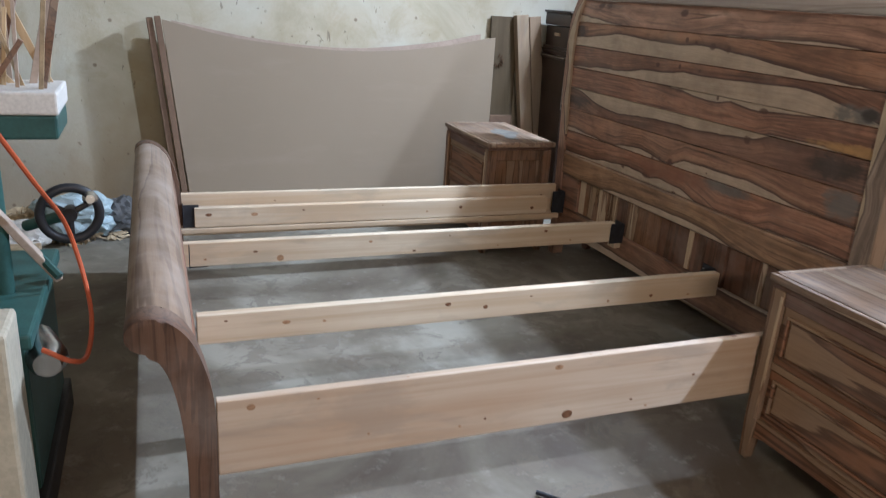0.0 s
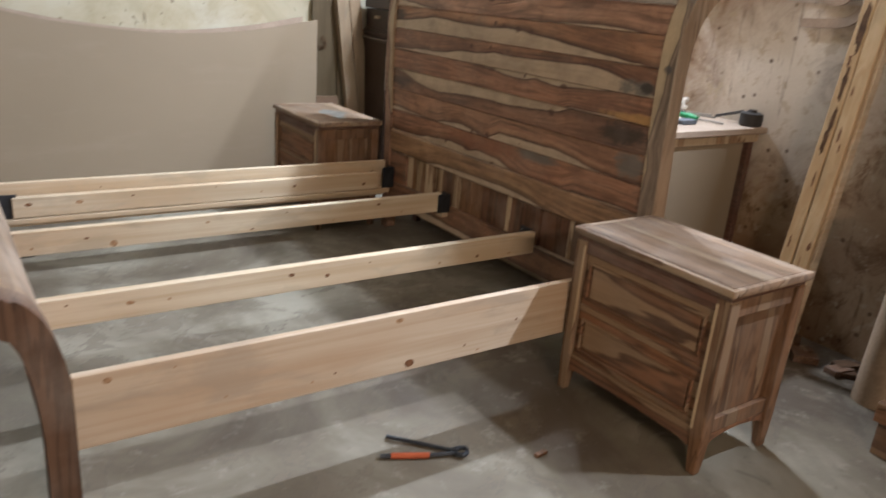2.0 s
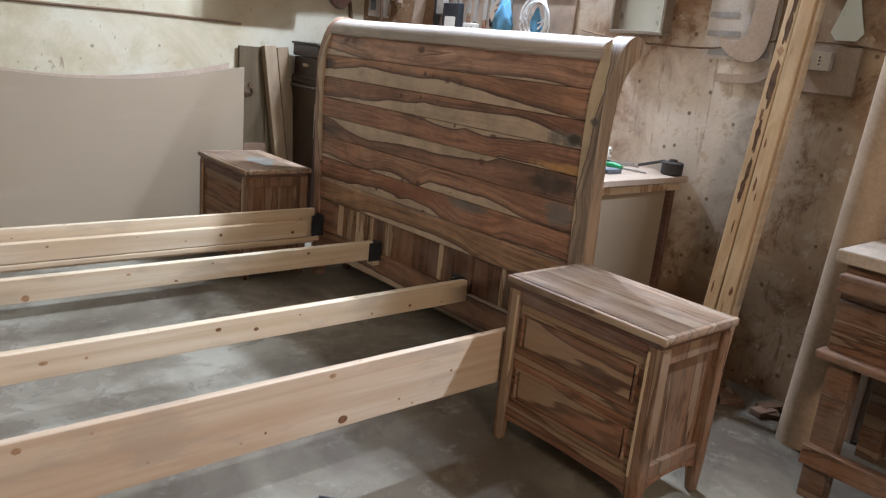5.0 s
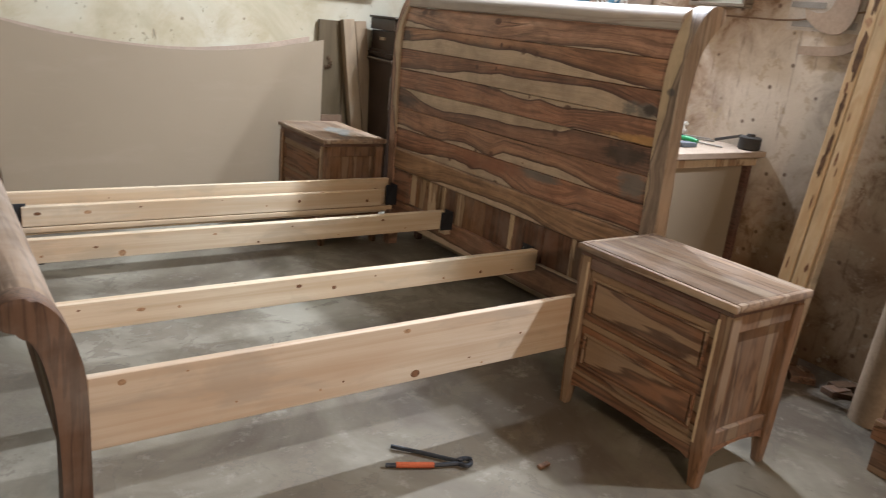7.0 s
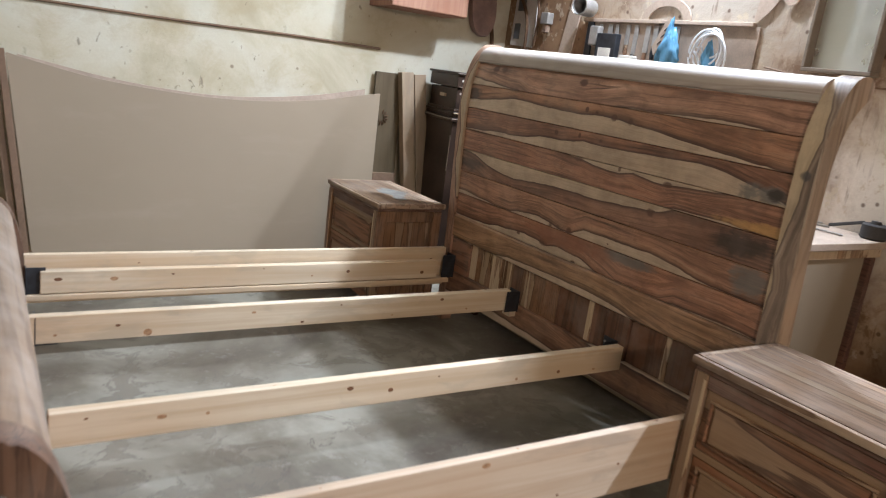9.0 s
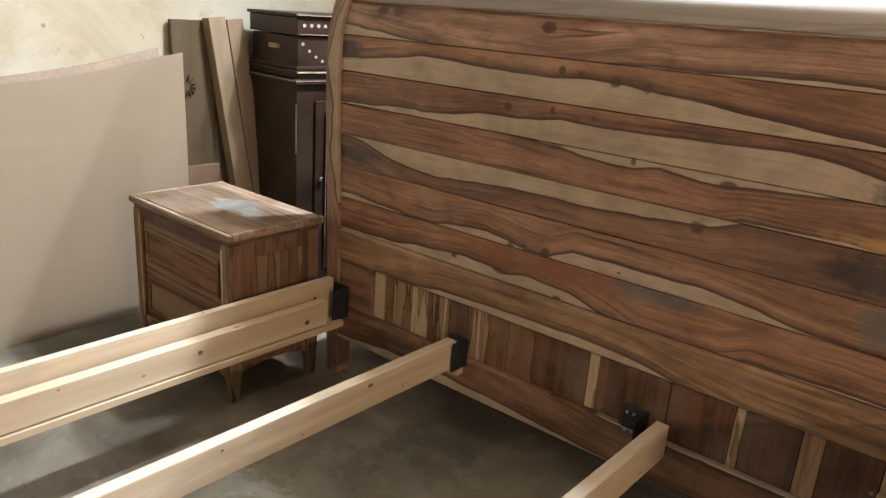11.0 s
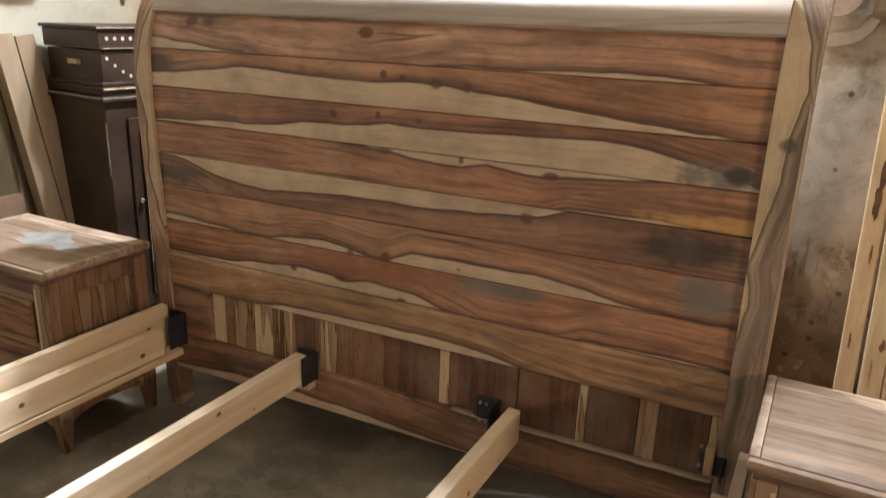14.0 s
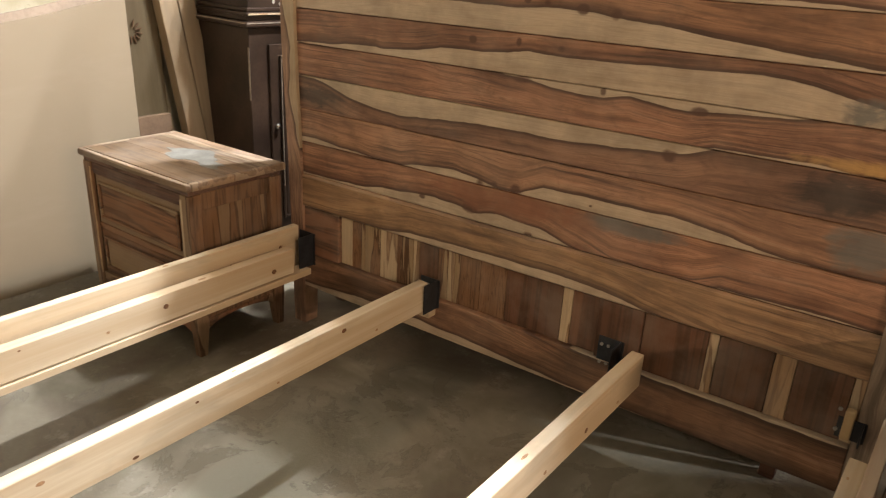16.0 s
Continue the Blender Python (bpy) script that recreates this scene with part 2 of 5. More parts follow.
M["stand_top_far"] = figured("pale_dusty_rosewood_top", "y", heart=(0.155, 0.104, 0.062), dark=(0.07, 0.043, 0.026), sap=(0.225, 0.168, 0.108), level=0.53, dust=0.1, size=0.5, veins=50.0)
M["stand_lip"] = figured("worn_pale_edging", "y", heart=(0.25, 0.175, 0.115), dark=(0.12, 0.077, 0.05), sap=(0.33, 0.25, 0.175), level=0.52, dust=0.12, size=0.4, veins=30.0)
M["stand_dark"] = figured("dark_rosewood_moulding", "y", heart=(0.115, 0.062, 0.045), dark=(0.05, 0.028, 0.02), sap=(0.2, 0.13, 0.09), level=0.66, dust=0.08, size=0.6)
M["stand_z"] = figured("pale_rosewood_upright", "z", heart=(0.175, 0.100, 0.054), dark=(0.06, 0.032, 0.018), sap=(0.27, 0.185, 0.112), level=0.57, dust=0.07, size=0.6)
M["stave_dark"] = figured("dark_stave", "z", heart=(0.125, 0.062, 0.036), dark=(0.04, 0.021, 0.013), level=0.8, veins=40.0)
M["stave_pale"] = figured("sapwood_stave", "z", heart=(0.36, 0.245, 0.145), dark=(0.18, 0.105, 0.06), sap=(0.56, 0.44, 0.29), level=0.47, size=0.4)
M["stave_mid"] = figured("streaked_stave", "z", heart=(0.19, 0.105, 0.056), dark=(0.07, 0.036, 0.02), sap=(0.36, 0.26, 0.155), level=0.56, size=0.25)
M["pine"] = pine_wood("pine", "x")
M["pine_up"] = pine_wood("aged_pine_upright", "z", (0.56, 0.44, 0.27), (0.44, 0.31, 0.16))
M["pine_rail"] = pine_wood("pinkish_pine", "x", (0.58, 0.49, 0.375), (0.46, 0.345, 0.235))


def plain(name, color, rough=0.6, vary=0.25, scale=6.0, metal=0.0, bump=0.08):
    w = Nodes(name)
    big = w.noise(w.coords((scale,) * 3), 1.0, 5.0, 0.6)
    fine = w.noise(w.coords((scale * 14,) * 3, seed=2.0), 1.0, 3.0, 0.6)
    c = w.mix(w.grey(big, [(0.3, 0.0), (0.7, 1.0)]), tuple(v * (1 - vary) for v in color), tuple(min(1, v * (1 + vary)) for v in color))
    c = w.mix(w.grey(fine, [(0.35, 0.3), (0.6, 0.0)]), c, tuple(v * 0.55 for v in color))
    return w.done(c, rough, fine, bump, 0.001, metal)


def smooth_board():
    w = Nodes("mdf_board")
    big = w.noise(w.coords((0.8, 0.8, 0.8)), 1.0, 4.0, 0.55)
    fine = w.noise(w.coords((160, 160, 160)), 1.0, 2.0, 0.5)
    smear = w.noise(w.coords((2.5, 2.5, 9.0), seed=4.0), 1.0, 5.0, 0.6)
    c = w.mix(w.grey(big, [(0.3, 0.0), (0.7, 1.0)]), (0.272, 0.222, 0.155), (0.312, 0.256, 0.182))
    c = w.mix(w.grey(smear, [(0.55, 0.0), (0.75, 0.25)]), c, (0.38, 0.31, 0.24))
    c = w.mix(w.grey(fine, [(0.3, 0.12), (0.6, 0.0)]), c, (0.3, 0.24, 0.18))
    return w.done(c, 0.7, fine, 0.05, 0.0005)


M["mdf"] = smooth_board()
M["mdf_cut"] = plain("dusty_mdf", (0.40, 0.32, 0.25), 0.75, 0.12, 5.0)
M["sheet_edge"] = plain("dark_sheet_edge", (0.19, 0.125, 0.08), 0.8, 0.2)
M["walnut"] = plain("dark_polished_wood", (0.042, 0.026, 0.018), 0.38, 0.5, 6.0)
M["red_laminate"] = pine_wood("red_brown_grained_laminate", "z", (0.34, 0.195, 0.128), (0.25, 0.128, 0.08))
M["steel"] = plain("dark_steel", (0.05, 0.055, 0.065), 0.45, 0.3, 20.0, 0.6)
M["chrome"] = plain("bright_steel", (0.6, 0.6, 0.6), 0.25, 0.1, 20.0, 1.0)
M["cast_green"] = plain("green_machine_paint", (0.035, 0.085, 0.075), 0.5, 0.3, 8.0)
M["cream_paint"] = plain("dusty_cream_paint", (0.45, 0.41, 0.31), 0.6, 0.15, 5.0)
M["white_plastic"] = plain("dusty_white_plastic", (0.62, 0.60, 0.55), 0.5, 0.08, 10.0)
M["black_plastic"] = plain("black_plastic", (0.025, 0.025, 0.027), 0.45, 0.3, 10.0)
M["orange_rubber"] = plain("orange_rubber", (0.45, 0.10, 0.035), 0.5, 0.2, 10.0)
M["blue_plastic"] = plain("blue_plastic", (0.10, 0.24, 0.38), 0.5, 0.2, 10.0)
M["green_plastic"] = plain("green_plastic", (0.04, 0.32, 0.12), 0.45, 0.2, 10.0)
M["old_bench"] = figured("worn_bench_wood", "y", heart=(0.15, 0.082, 0.045), dark=(0.05, 0.027, 0.016), sap=(0.24, 0.165, 0.105), level=0.6, dust=0.12, size=0.5)
M["tan_plank"] = pine_wood("tan_plank", "z", (0.29, 0.22, 0.135), (0.22, 0.15, 0.085))
M["timber"] = pine_wood("planed_tan_timber", "z", (0.36, 0.29, 0.20), (0.28, 0.215, 0.14))
M["olive_wood"] = pine_wood("olive_brown_panel", "z", (0.13, 0.102, 0.058), (0.085, 0.065, 0.036))
M["worn"] = plain("worn_bare_edge", (0.30, 0.25, 0.20), 0.6, 0.4, 40.0)
M["reel"] = plain("dusty_dark_plastic", (0.045, 0.042, 0.04), 0.7, 0.3, 14.0)
M["cloth_slate"] = plain("blue_grey_stone", (0.12, 0.14, 0.17), 0.7, 0.2, 12.0)
M["shelf_wood"] = plain("dusty_shelf_wood", (0.30, 0.235, 0.18), 0.8, 0.3, 9.0)
M["carton_red"] = plain("red_carton", (0.40, 0.06, 0.06), 0.55, 0.12, 9.0)
M["pole"] = plain("planed_pole_wood", (0.40, 0.31, 0.22), 0.65, 0.15, 5.0)
M["bench_top"] = plain("dusty_bench_top", (0.46, 0.40, 0.33), 0.8, 0.25, 7.0)
M["paper"] = plain("grey_paper", (0.50, 0.46, 0.41), 0.8, 0.15, 8.0)
M["dark_paper"] = plain("dark_print", (0.10, 0.10, 0.10), 0.7, 0.3, 8.0)
M["leather"] = plain("dusty_brown_leather", (0.23, 0.155, 0.13), 0.65, 0.3, 8.0)
M["cable"] = plain("white_cable", (0.66, 0.68, 0.70), 0.45, 0.05, 10.0)
M["grey_frame"] = plain("grey_wood_frame", (0.20, 0.165, 0.125), 0.6, 0.2, 8.0)
M["knot"] = plain("pine_knot", (0.17, 0.085, 0.042), 0.6, 0.35, 60.0)
M["knot_pale"] = plain("pale_pine_knot", (0.36, 0.22, 0.12), 0.6, 0.35, 90.0)
M["filler"] = plain("dry_wood_filler", (0.195, 0.192, 0.175), 0.8, 0.25, 16.0)
M["bark"] = plain("bark", (0.09, 0.05, 0.025), 0.8, 0.5, 30.0)
M["dull_tin"] = plain("dusty_tin", (0.34, 0.33, 0.31), 0.5, 0.2, 10.0, 0.4)
M["cloth_blue"] = plain("pale_blue_plastic_sheet", (0.38, 0.47, 0.50), 0.5, 0.3, 9.0)
M["shavings"] = plain("wood_shavings", (0.42, 0.33, 0.20), 0.8, 0.4, 16.0)


def cream_plaster():
    w = Nodes("cream_plaster")
    big = w.noise(w.coords((0.9, 0.9, 0.9), False), 1.0, 6.0, 0.62, 0.6)
    mid = w.noise(w.coords((4, 4, 4), False, 7.0), 1.0, 6.0, 0.65, 0.4)
    fine = w.noise(w.coords((60, 60, 60), False), 1.0, 4.0, 0.6)
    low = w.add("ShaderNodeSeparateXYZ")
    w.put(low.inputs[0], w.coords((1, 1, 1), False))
    c = w.ramp(big, [(0.34, (0.36, 0.315, 0.205)), (0.47, (0.49, 0.455, 0.335)), (0.6, (0.55, 0.535, 0.435))])
    c = w.mix(w.grey(mid, [(0.50, 0.0), (0.66, 0.6)]), c, (0.385, 0.325, 0.20))
    chip = w.noise(w.coords((26, 26, 15), False, 3.0), 1.0, 3.0, 0.6, 0.6)
    here = w.noise(w.coords((2.2, 2.2, 2.2), False, 12.0), 1.0, 2.0, 0.5)
    c = w.mix(w.math("MULTIPLY", w.grey(chip, [(0.672, 0.0), (0.70, 0.6)]), w.grey(here, [(0.42, 0.0), (0.52, 1.0)])), c, (0.13, 0.10, 0.07))
    # browner towards the floor, with an uneven upper limit
    ragged_height = w.math("ADD", low.outputs[2], w.math("MULTIPLY", mid, 0.9))
    c = w.mix(w.grey(w.math("MULTIPLY", ragged_height, 0.5), [(0.30, 0.65), (0.62, 0.0)]), c, (0.30, 0.22, 0.13))
    spots = w.voronoi(w.coords((7, 7, 7), False, 2.0), 1.0)
    c = w.mix(w.grey(spots, [(0.05, 0.7), (0.09, 0.0)]), c, (0.16, 0.11, 0.07))
    return w.done(c, 0.8, w.math("ADD", fine, mid), 0.3, 0.004)


def brown_plaster():
    w = Nodes("grimy_brown_plaster")
    big = w.noise(w.coords((1.1, 1.1, 1.1), False, 3.3), 1.0, 6.0, 0.62, 0.5)
    mid = w.noise(w.coords((6, 6, 6), False, 7.0), 1.0, 6.0, 0.7, 0.5)
    fine = w.noise(w.coords((45, 45, 45), False), 1.0, 4.0, 0.6)
    c = w.ramp(big, [(0.34, (0.165, 0.094, 0.047)), (0.5, (0.255, 0.160, 0.090)), (0.64, (0.38, 0.29, 0.19))])
    c = w.mix(w.grey(mid, [(0.50, 0.0), (0.63, 0.8)]), c, (0.15, 0.085, 0.045))
    # pale chipped patches, lightened further to carry the bulb's light on the wall
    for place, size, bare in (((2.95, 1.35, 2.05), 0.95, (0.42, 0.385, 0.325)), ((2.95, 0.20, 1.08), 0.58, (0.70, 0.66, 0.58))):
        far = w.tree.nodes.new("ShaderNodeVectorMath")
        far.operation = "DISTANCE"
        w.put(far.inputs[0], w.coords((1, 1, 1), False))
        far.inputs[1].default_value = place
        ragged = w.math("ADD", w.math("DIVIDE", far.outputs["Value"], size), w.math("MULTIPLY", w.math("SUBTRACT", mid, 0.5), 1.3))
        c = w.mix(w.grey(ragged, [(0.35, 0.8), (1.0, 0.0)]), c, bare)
    chips = w.noise(w.coords((13, 13, 13), False, 1.0), 1.0, 4.0, 0.7)
    c = w.mix(w.grey(chips, [(0.58, 0.0), (0.63, 0.7)]), c, (0.46, 0.385, 0.28))
    drip = w.noise(w.coords((30, 30, 3.5), False, 6.0), 1.0, 4.0, 0.65)
    c = w.mix(w.grey(drip, [(0.60, 0.0), (0.70, 0.55)]), c, (0.11, 0.062, 0.034))
    spots = w.voronoi(w.coords((13, 13, 13), False, 5.0), 1.0)
    c = w.mix(w.grey(spots, [(0.08, 0.8), (0.16, 0.0)]), c, (0.09, 0.05, 0.03))
    return w.done(c, 0.78, w.math("ADD", fine, mid), 0.35, 0.005)


def concrete():
    w = Nodes("worn_concrete")
    big = w.noise(w.coords((1.3, 1.3, 1.3), False, 1.0), 1.0, 5.0, 0.6, 0.5)
    mid = w.noise(w.coords((5, 5, 5), False, 4.0), 1.0, 6.0, 0.68, 0.6)
    fine = w.noise(w.coords((70, 70, 70), False), 1.0, 4.0, 0.6)
    c = w.ramp(big, [(0.36, (0.098, 0.080, 0.060)), (0.5, (0.165, 0.147, 0.110)), (0.62, (0.262, 0.247, 0.198))])
    c = w.mix(w.grey(mid, [(0.52, 0.0), (0.59, 0.65)]), c, (0.165, 0.142, 0.108))
    edge = w.grey(mid, [(0.55, 0.0), (0.565, 0.5), (0.58, 0.0)])
    c = w.mix(edge, c, (0.11, 0.10, 0.085))
    scuff = w.noise(w.coords((12, 12, 12), False, 9.0), 1.0, 5.0, 0.7)
    c = w.mix(w.grey(scuff, [(0.58, 0.0), (0.72, 0.35)]), c, (0.38, 0.36, 0.31))
    return w.done(c, w.grey(mid, [(0.3, 0.62), (0.7, 0.85)]), w.math("ADD", fine, mid), 0.3, 0.003)


M["wall_cream"], M["wall_brown"], M["floor"] = cream_plaster(), brown_plaster(), concrete()
M["ceiling"] = plain("limewashed_ceiling", (0.55, 0.52, 0.46), 0.85, 0.15, 1.5)


def mirror_glass():
    w = Nodes("dusty_mirror")
    d = w.noise(w.coords((4, 4, 4)), 1.0, 4.0, 0.6)
    return w.done((0.74, 0.75, 0.70), w.grey(d, [(0.3, 0.2), (0.7, 0.5)]), metal=0.85)


M["mirror"] = mirror_glass()


def glow(name, color, strength):
    w = Nodes(name)
    w.put(w.bsdf.inputs["Emission Color"], (*color, 1))
    w.bsdf.inputs["Emission Strength"].default_value = strength
    return w.done(color, 0.4)


M["lit"] = glow("lit_glass", (1.0, 0.95, 0.85), 20.0)


# ---- mesh helpers ----
def part(name, bm, mat, parent=None, label=""):
    """Links a bmesh as one mesh object, under a thing or part where one is given."""
    me = bpy.data.meshes.new(name)
    bmesh.ops.recalc_face_normals(bm, faces=bm.faces[:])
    bm.to_mesh(me)
    bm.free()
    me.materials.append(mat)
    ob = new(name, me)
    if parent is not None:
        ob.parent = parent
    if label:
        tagged(ob, label)
    return ob


def thing(name, label, category, at=None, group="", kind=""):
    ob = new(name)
    ob.empty_display_size = 0.1
    if at is not None:
        ob.matrix_basis = at
    return tagged(ob, label, category, group, kind)


def smooth(ob, angle=40):
    for p in ob.data.polygons:
        p.use_smooth = True
    ob.data.set_sharp_from_angle(angle=radians(angle))
    return ob


def box(x0, x1, y0, y1, z0, z1, bevel=0.003, bm=None):
    bm = bm or bmesh.new()
    vs = [bm.verts.new((x, y, z)) for x in (x0, x1) for y in (y0, y1) for z in (z0, z1)]
    faces = [bm.faces.new([vs[i] for i in f]) for f in ((0, 1, 3, 2), (4, 6, 7, 5), (0, 4, 5, 1), (2, 3, 7, 6), (0, 2, 6, 4), (1, 5, 7, 3))]
    if bevel:
        edges = list({e for f in faces for e in f.edges})
        bmesh.ops.bevel(bm, geom=edges, offset=bevel, segments=2, affect="EDGES", profile=0.5)
    return bm


def extrude(points, axis, a, b, bevel=0.0, bm=None):
    """A closed outline, drawn in the two other axes in xyz order, pushed from a to b along axis."""
    bm = bm or bmesh.new()
    n = "xyz".index(axis)

    def at(p, v):
        q = list(p)
        q.insert(n, v)
        return bm.verts.new(q)

    lo, hi = [at(p, a) for p in points], [at(p, b) for p in points]
    count = len(points)
    sides = [bm.faces.new((lo[i], lo[(i + 1) % count], hi[(i + 1) % count], hi[i])) for i in range(count)]
    caps = [bm.faces.new(lo[::-1]), bm.faces.new(hi)]
    if bevel:
        edges = list({e for f in caps for e in f.edges})
        bmesh.ops.bevel(bm, geom=edges, offset=bevel, segments=2, affect="EDGES", profile=0.5)
    return bm


def tube(points, radius, seg=10, bm=None, closed=False):
    """A round bar that follows points; radius may be a list."""
    bm = bm or bmesh.new()
    pts = [Vector(p) for p in points]
    radii = radius if isinstance(radius, (list, tuple)) else [radius] * len(pts)
    rings, side = [], None
    for i, p in enumerate(pts):
        nxt = pts[(i + 1) % len(pts)] if closed else pts[min(i + 1, len(pts) - 1)]
        prv = pts[i - 1] if closed else pts[max(i - 1, 0)]
        d = (nxt - prv).normalized()
        side = d.orthogonal() if side is None else side - d * side.dot(d)
        side.normalize()
        up = d.cross(side)
        rings.append([bm.verts.new(p + radii[i] * (math.cos(a) * side + math.sin(a) * up)) for a in [2 * math.pi * k / seg for k in range(seg)]])
    pairs = list(zip(rings, rings[1:])) + ([(rings[-1], rings[0])] if closed else [])
    for r, s in pairs:
        for k in range(seg):
            bm.faces.new((r[k], r[(k + 1) % seg], s[(k + 1) % seg], s[k]))
    if not closed:
        bm.faces.new(rings[0][::-1])
        bm.faces.new(rings[-1])
    return bm


def curve(points, steps=6):
    """Catmull-Rom through points of any dimension."""
    p = [Vector(q) for q in points]
    p = [2 * p[0] - p[1]] + p + [2 * p[-1] - p[-2]]
    out = []
    for a, b, c, d in zip(p, p[1:], p[2:], p[3:]):
        for k in range(steps):
            t = k / steps
            out.append(tuple(0.5 * (2 * b + (c - a) * t + (2 * a - 5 * b + 4 * c - d) * t * t + (3 * b - a - 3 * c + d) * t**3)))
    return out + [tuple(p[-2])]


def beam(p0, p1, width, depth, side=(0, 1, 0), bevel=0.003, bm=None):
    """A squared length from p0 to p1; width lies along side."""
    p0, p1 = Vector(p0), Vector(p1)
    d = (p1 - p0).normalized()
    u = Vector(side)
    u = (u - d * u.dot(d)).normalized()
    v = d.cross(u)
    b = box(-width / 2, width / 2, -depth / 2, depth / 2, 0, (p1 - p0).length, bevel)
    m = Matrix((u, v, d)).transposed().to_4x4()
    m.translation = p0
    bmesh.ops.transform(b, matrix=m, verts=b.verts[:])
    return b


# ---- the room ----
ROOM = (-2.7, 2.95, -3.3, 3.05, 3.0)
X0, X1, Y0, Y1, TOP = ROOM


def slab(name, label, mat, *b):
    ob = part(name, box(*b, bevel=0), mat)
    return tagged(ob, label, name.split("_")[0], kind="structure")


slab("floor", "worn grey concrete workshop floor with stains", M["floor"], X0 - 0.2, X1 + 0.2, Y0 - 0.2, Y1 + 0.2, -0.15, 0)
slab("ceiling", "limewashed workshop ceiling", M["ceiling"], X0 - 0.2, X1 + 0.2, Y0 - 0.2, Y1 + 0.2, TOP, TOP + 0.15)
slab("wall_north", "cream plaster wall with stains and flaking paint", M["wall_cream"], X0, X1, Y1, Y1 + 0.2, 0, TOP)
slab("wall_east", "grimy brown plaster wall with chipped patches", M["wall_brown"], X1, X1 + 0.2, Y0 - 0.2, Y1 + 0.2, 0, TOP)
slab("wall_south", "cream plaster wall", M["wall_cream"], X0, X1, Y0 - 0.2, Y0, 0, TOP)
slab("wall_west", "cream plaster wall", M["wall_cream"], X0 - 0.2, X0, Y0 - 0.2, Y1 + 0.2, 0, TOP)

# ---- the bed ----
BED_L, BED_W = 1.93, 1.90  # rail ends at the headboard, far rail
bed = thing("bed_frame", "unfinished rosewood sleigh bed frame with bare pine rails on the floor", "bed frame")

FRONT = [(0.0, 1.985), (0.30, 1.982), (0.50, 1.977), (0.70, 1.972), (0.92, 1.963), (1.10, 1.958), (1.24, 1.963), (1.33, 1.982), (1.39, 2.008)]


def skewed(ob):
    """The headboard stands a little askew: its near end lies further from the footboard."""
    for o in (ob, *ob.children):
        for v in o.data.vertices:
            v.co.x += 0.024 * (1.15 - v.co.y)
    return ob


def face_x(z):
    """The front of the headboard's posts at a height."""
    for (za, xa), (zb, xb) in zip(FRONT, FRONT[1:]):
        if z <= zb:
            t = (z - za) / (zb - za)
            t = t * t * (3 - 2 * t) * 0.4 + t * 0.6
            return xa + (xb - xa) * t
    return FRONT[-1][1]


post_line = curve([(1.985, 0), (1.982, 0.30), (1.977, 0.50), (1.972, 0.70), (1.963, 0.92), (1.958, 1.10), (1.963, 1.24), (1.982, 1.33), (2.010, 1.395),
                   (2.050, 1.442), (2.095, 1.457), (2.135, 1.446), (2.142, 1.415), (2.125, 1.385), (2.092, 1.355), (2.055, 1.30), (2.032, 1.22), (2.022, 1.10),
                   (2.024, 0.95), (2.036, 0.75), (2.044, 0.55), (2.046, 0.30), (2.046, 0.0)], 4)
POST = flowing("rosewood_post_edge", ("z", 0.0, 1.45), ("y", 0.0, 0.078), [-0.5] * 6, [1.1, 1.1, 1.1, 1.1, 1.1, 1.1, 1.1, 1.0, 0.85, 1.0, 0.75, 0.52, 0.5, 0.27, 0.42, 0.9], (0.20, 0.148, 0.108),
               (0.55, 0.45, 0.30), spots=[(0.789, 0.45, 0.014, 0.25, (0.05, 0.055, 0.06))], dark=(0.10, 0.075, 0.056), wave=0.35, lines=0.4)
POST_FAR = flowing("rosewood_far_post_edge", ("z", 0.0, 1.45), ("y", 1.885, 1.945), [-0.5] * 5 + [0.2, 0.7, 0.4, 0.9, 0.5, -0.2], [1.3] * 6, (0.19, 0.11, 0.07), (0.46, 0.36, 0.24), wave=0.5, lines=0.4)
for y0, y1, mat in ((0.010, 0.078, POST), (1.885, 1.945, POST_FAR)):
    skewed(smooth(part("headboard_post", extrude(post_line, "y", y0, y1, 0.005), mat, bed)))

# thin dusty veneer; its paler colour includes the second bulb's light on this side
skewed(smooth(part("post_side", extrude(post_line, "y", 0.004, 0.0096), M["post_side"], bed, "dusty outer side of the post, coloured paler for its lamplight")))

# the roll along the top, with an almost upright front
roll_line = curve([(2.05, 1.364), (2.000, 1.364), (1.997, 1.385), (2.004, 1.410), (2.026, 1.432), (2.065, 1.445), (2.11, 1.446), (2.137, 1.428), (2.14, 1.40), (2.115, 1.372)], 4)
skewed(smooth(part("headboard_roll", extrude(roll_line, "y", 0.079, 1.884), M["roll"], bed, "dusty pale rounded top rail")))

# seven boards between the posts with eased edges; pale sapwood runs along some of their edges
NONE, OVER = [-0.5] * 4, [1.5] * 4
ACROSS = ("y", 1.884, 0.079)
SLATE, BLACK, OCHRE, RED = (0.15, 0.15, 0.14), (0.03, 0.024, 0.021), (0.55, 0.33, 0.11), (0.25, 0.105, 0.055)
KNOT = (0.075, 0.028, 0.016)


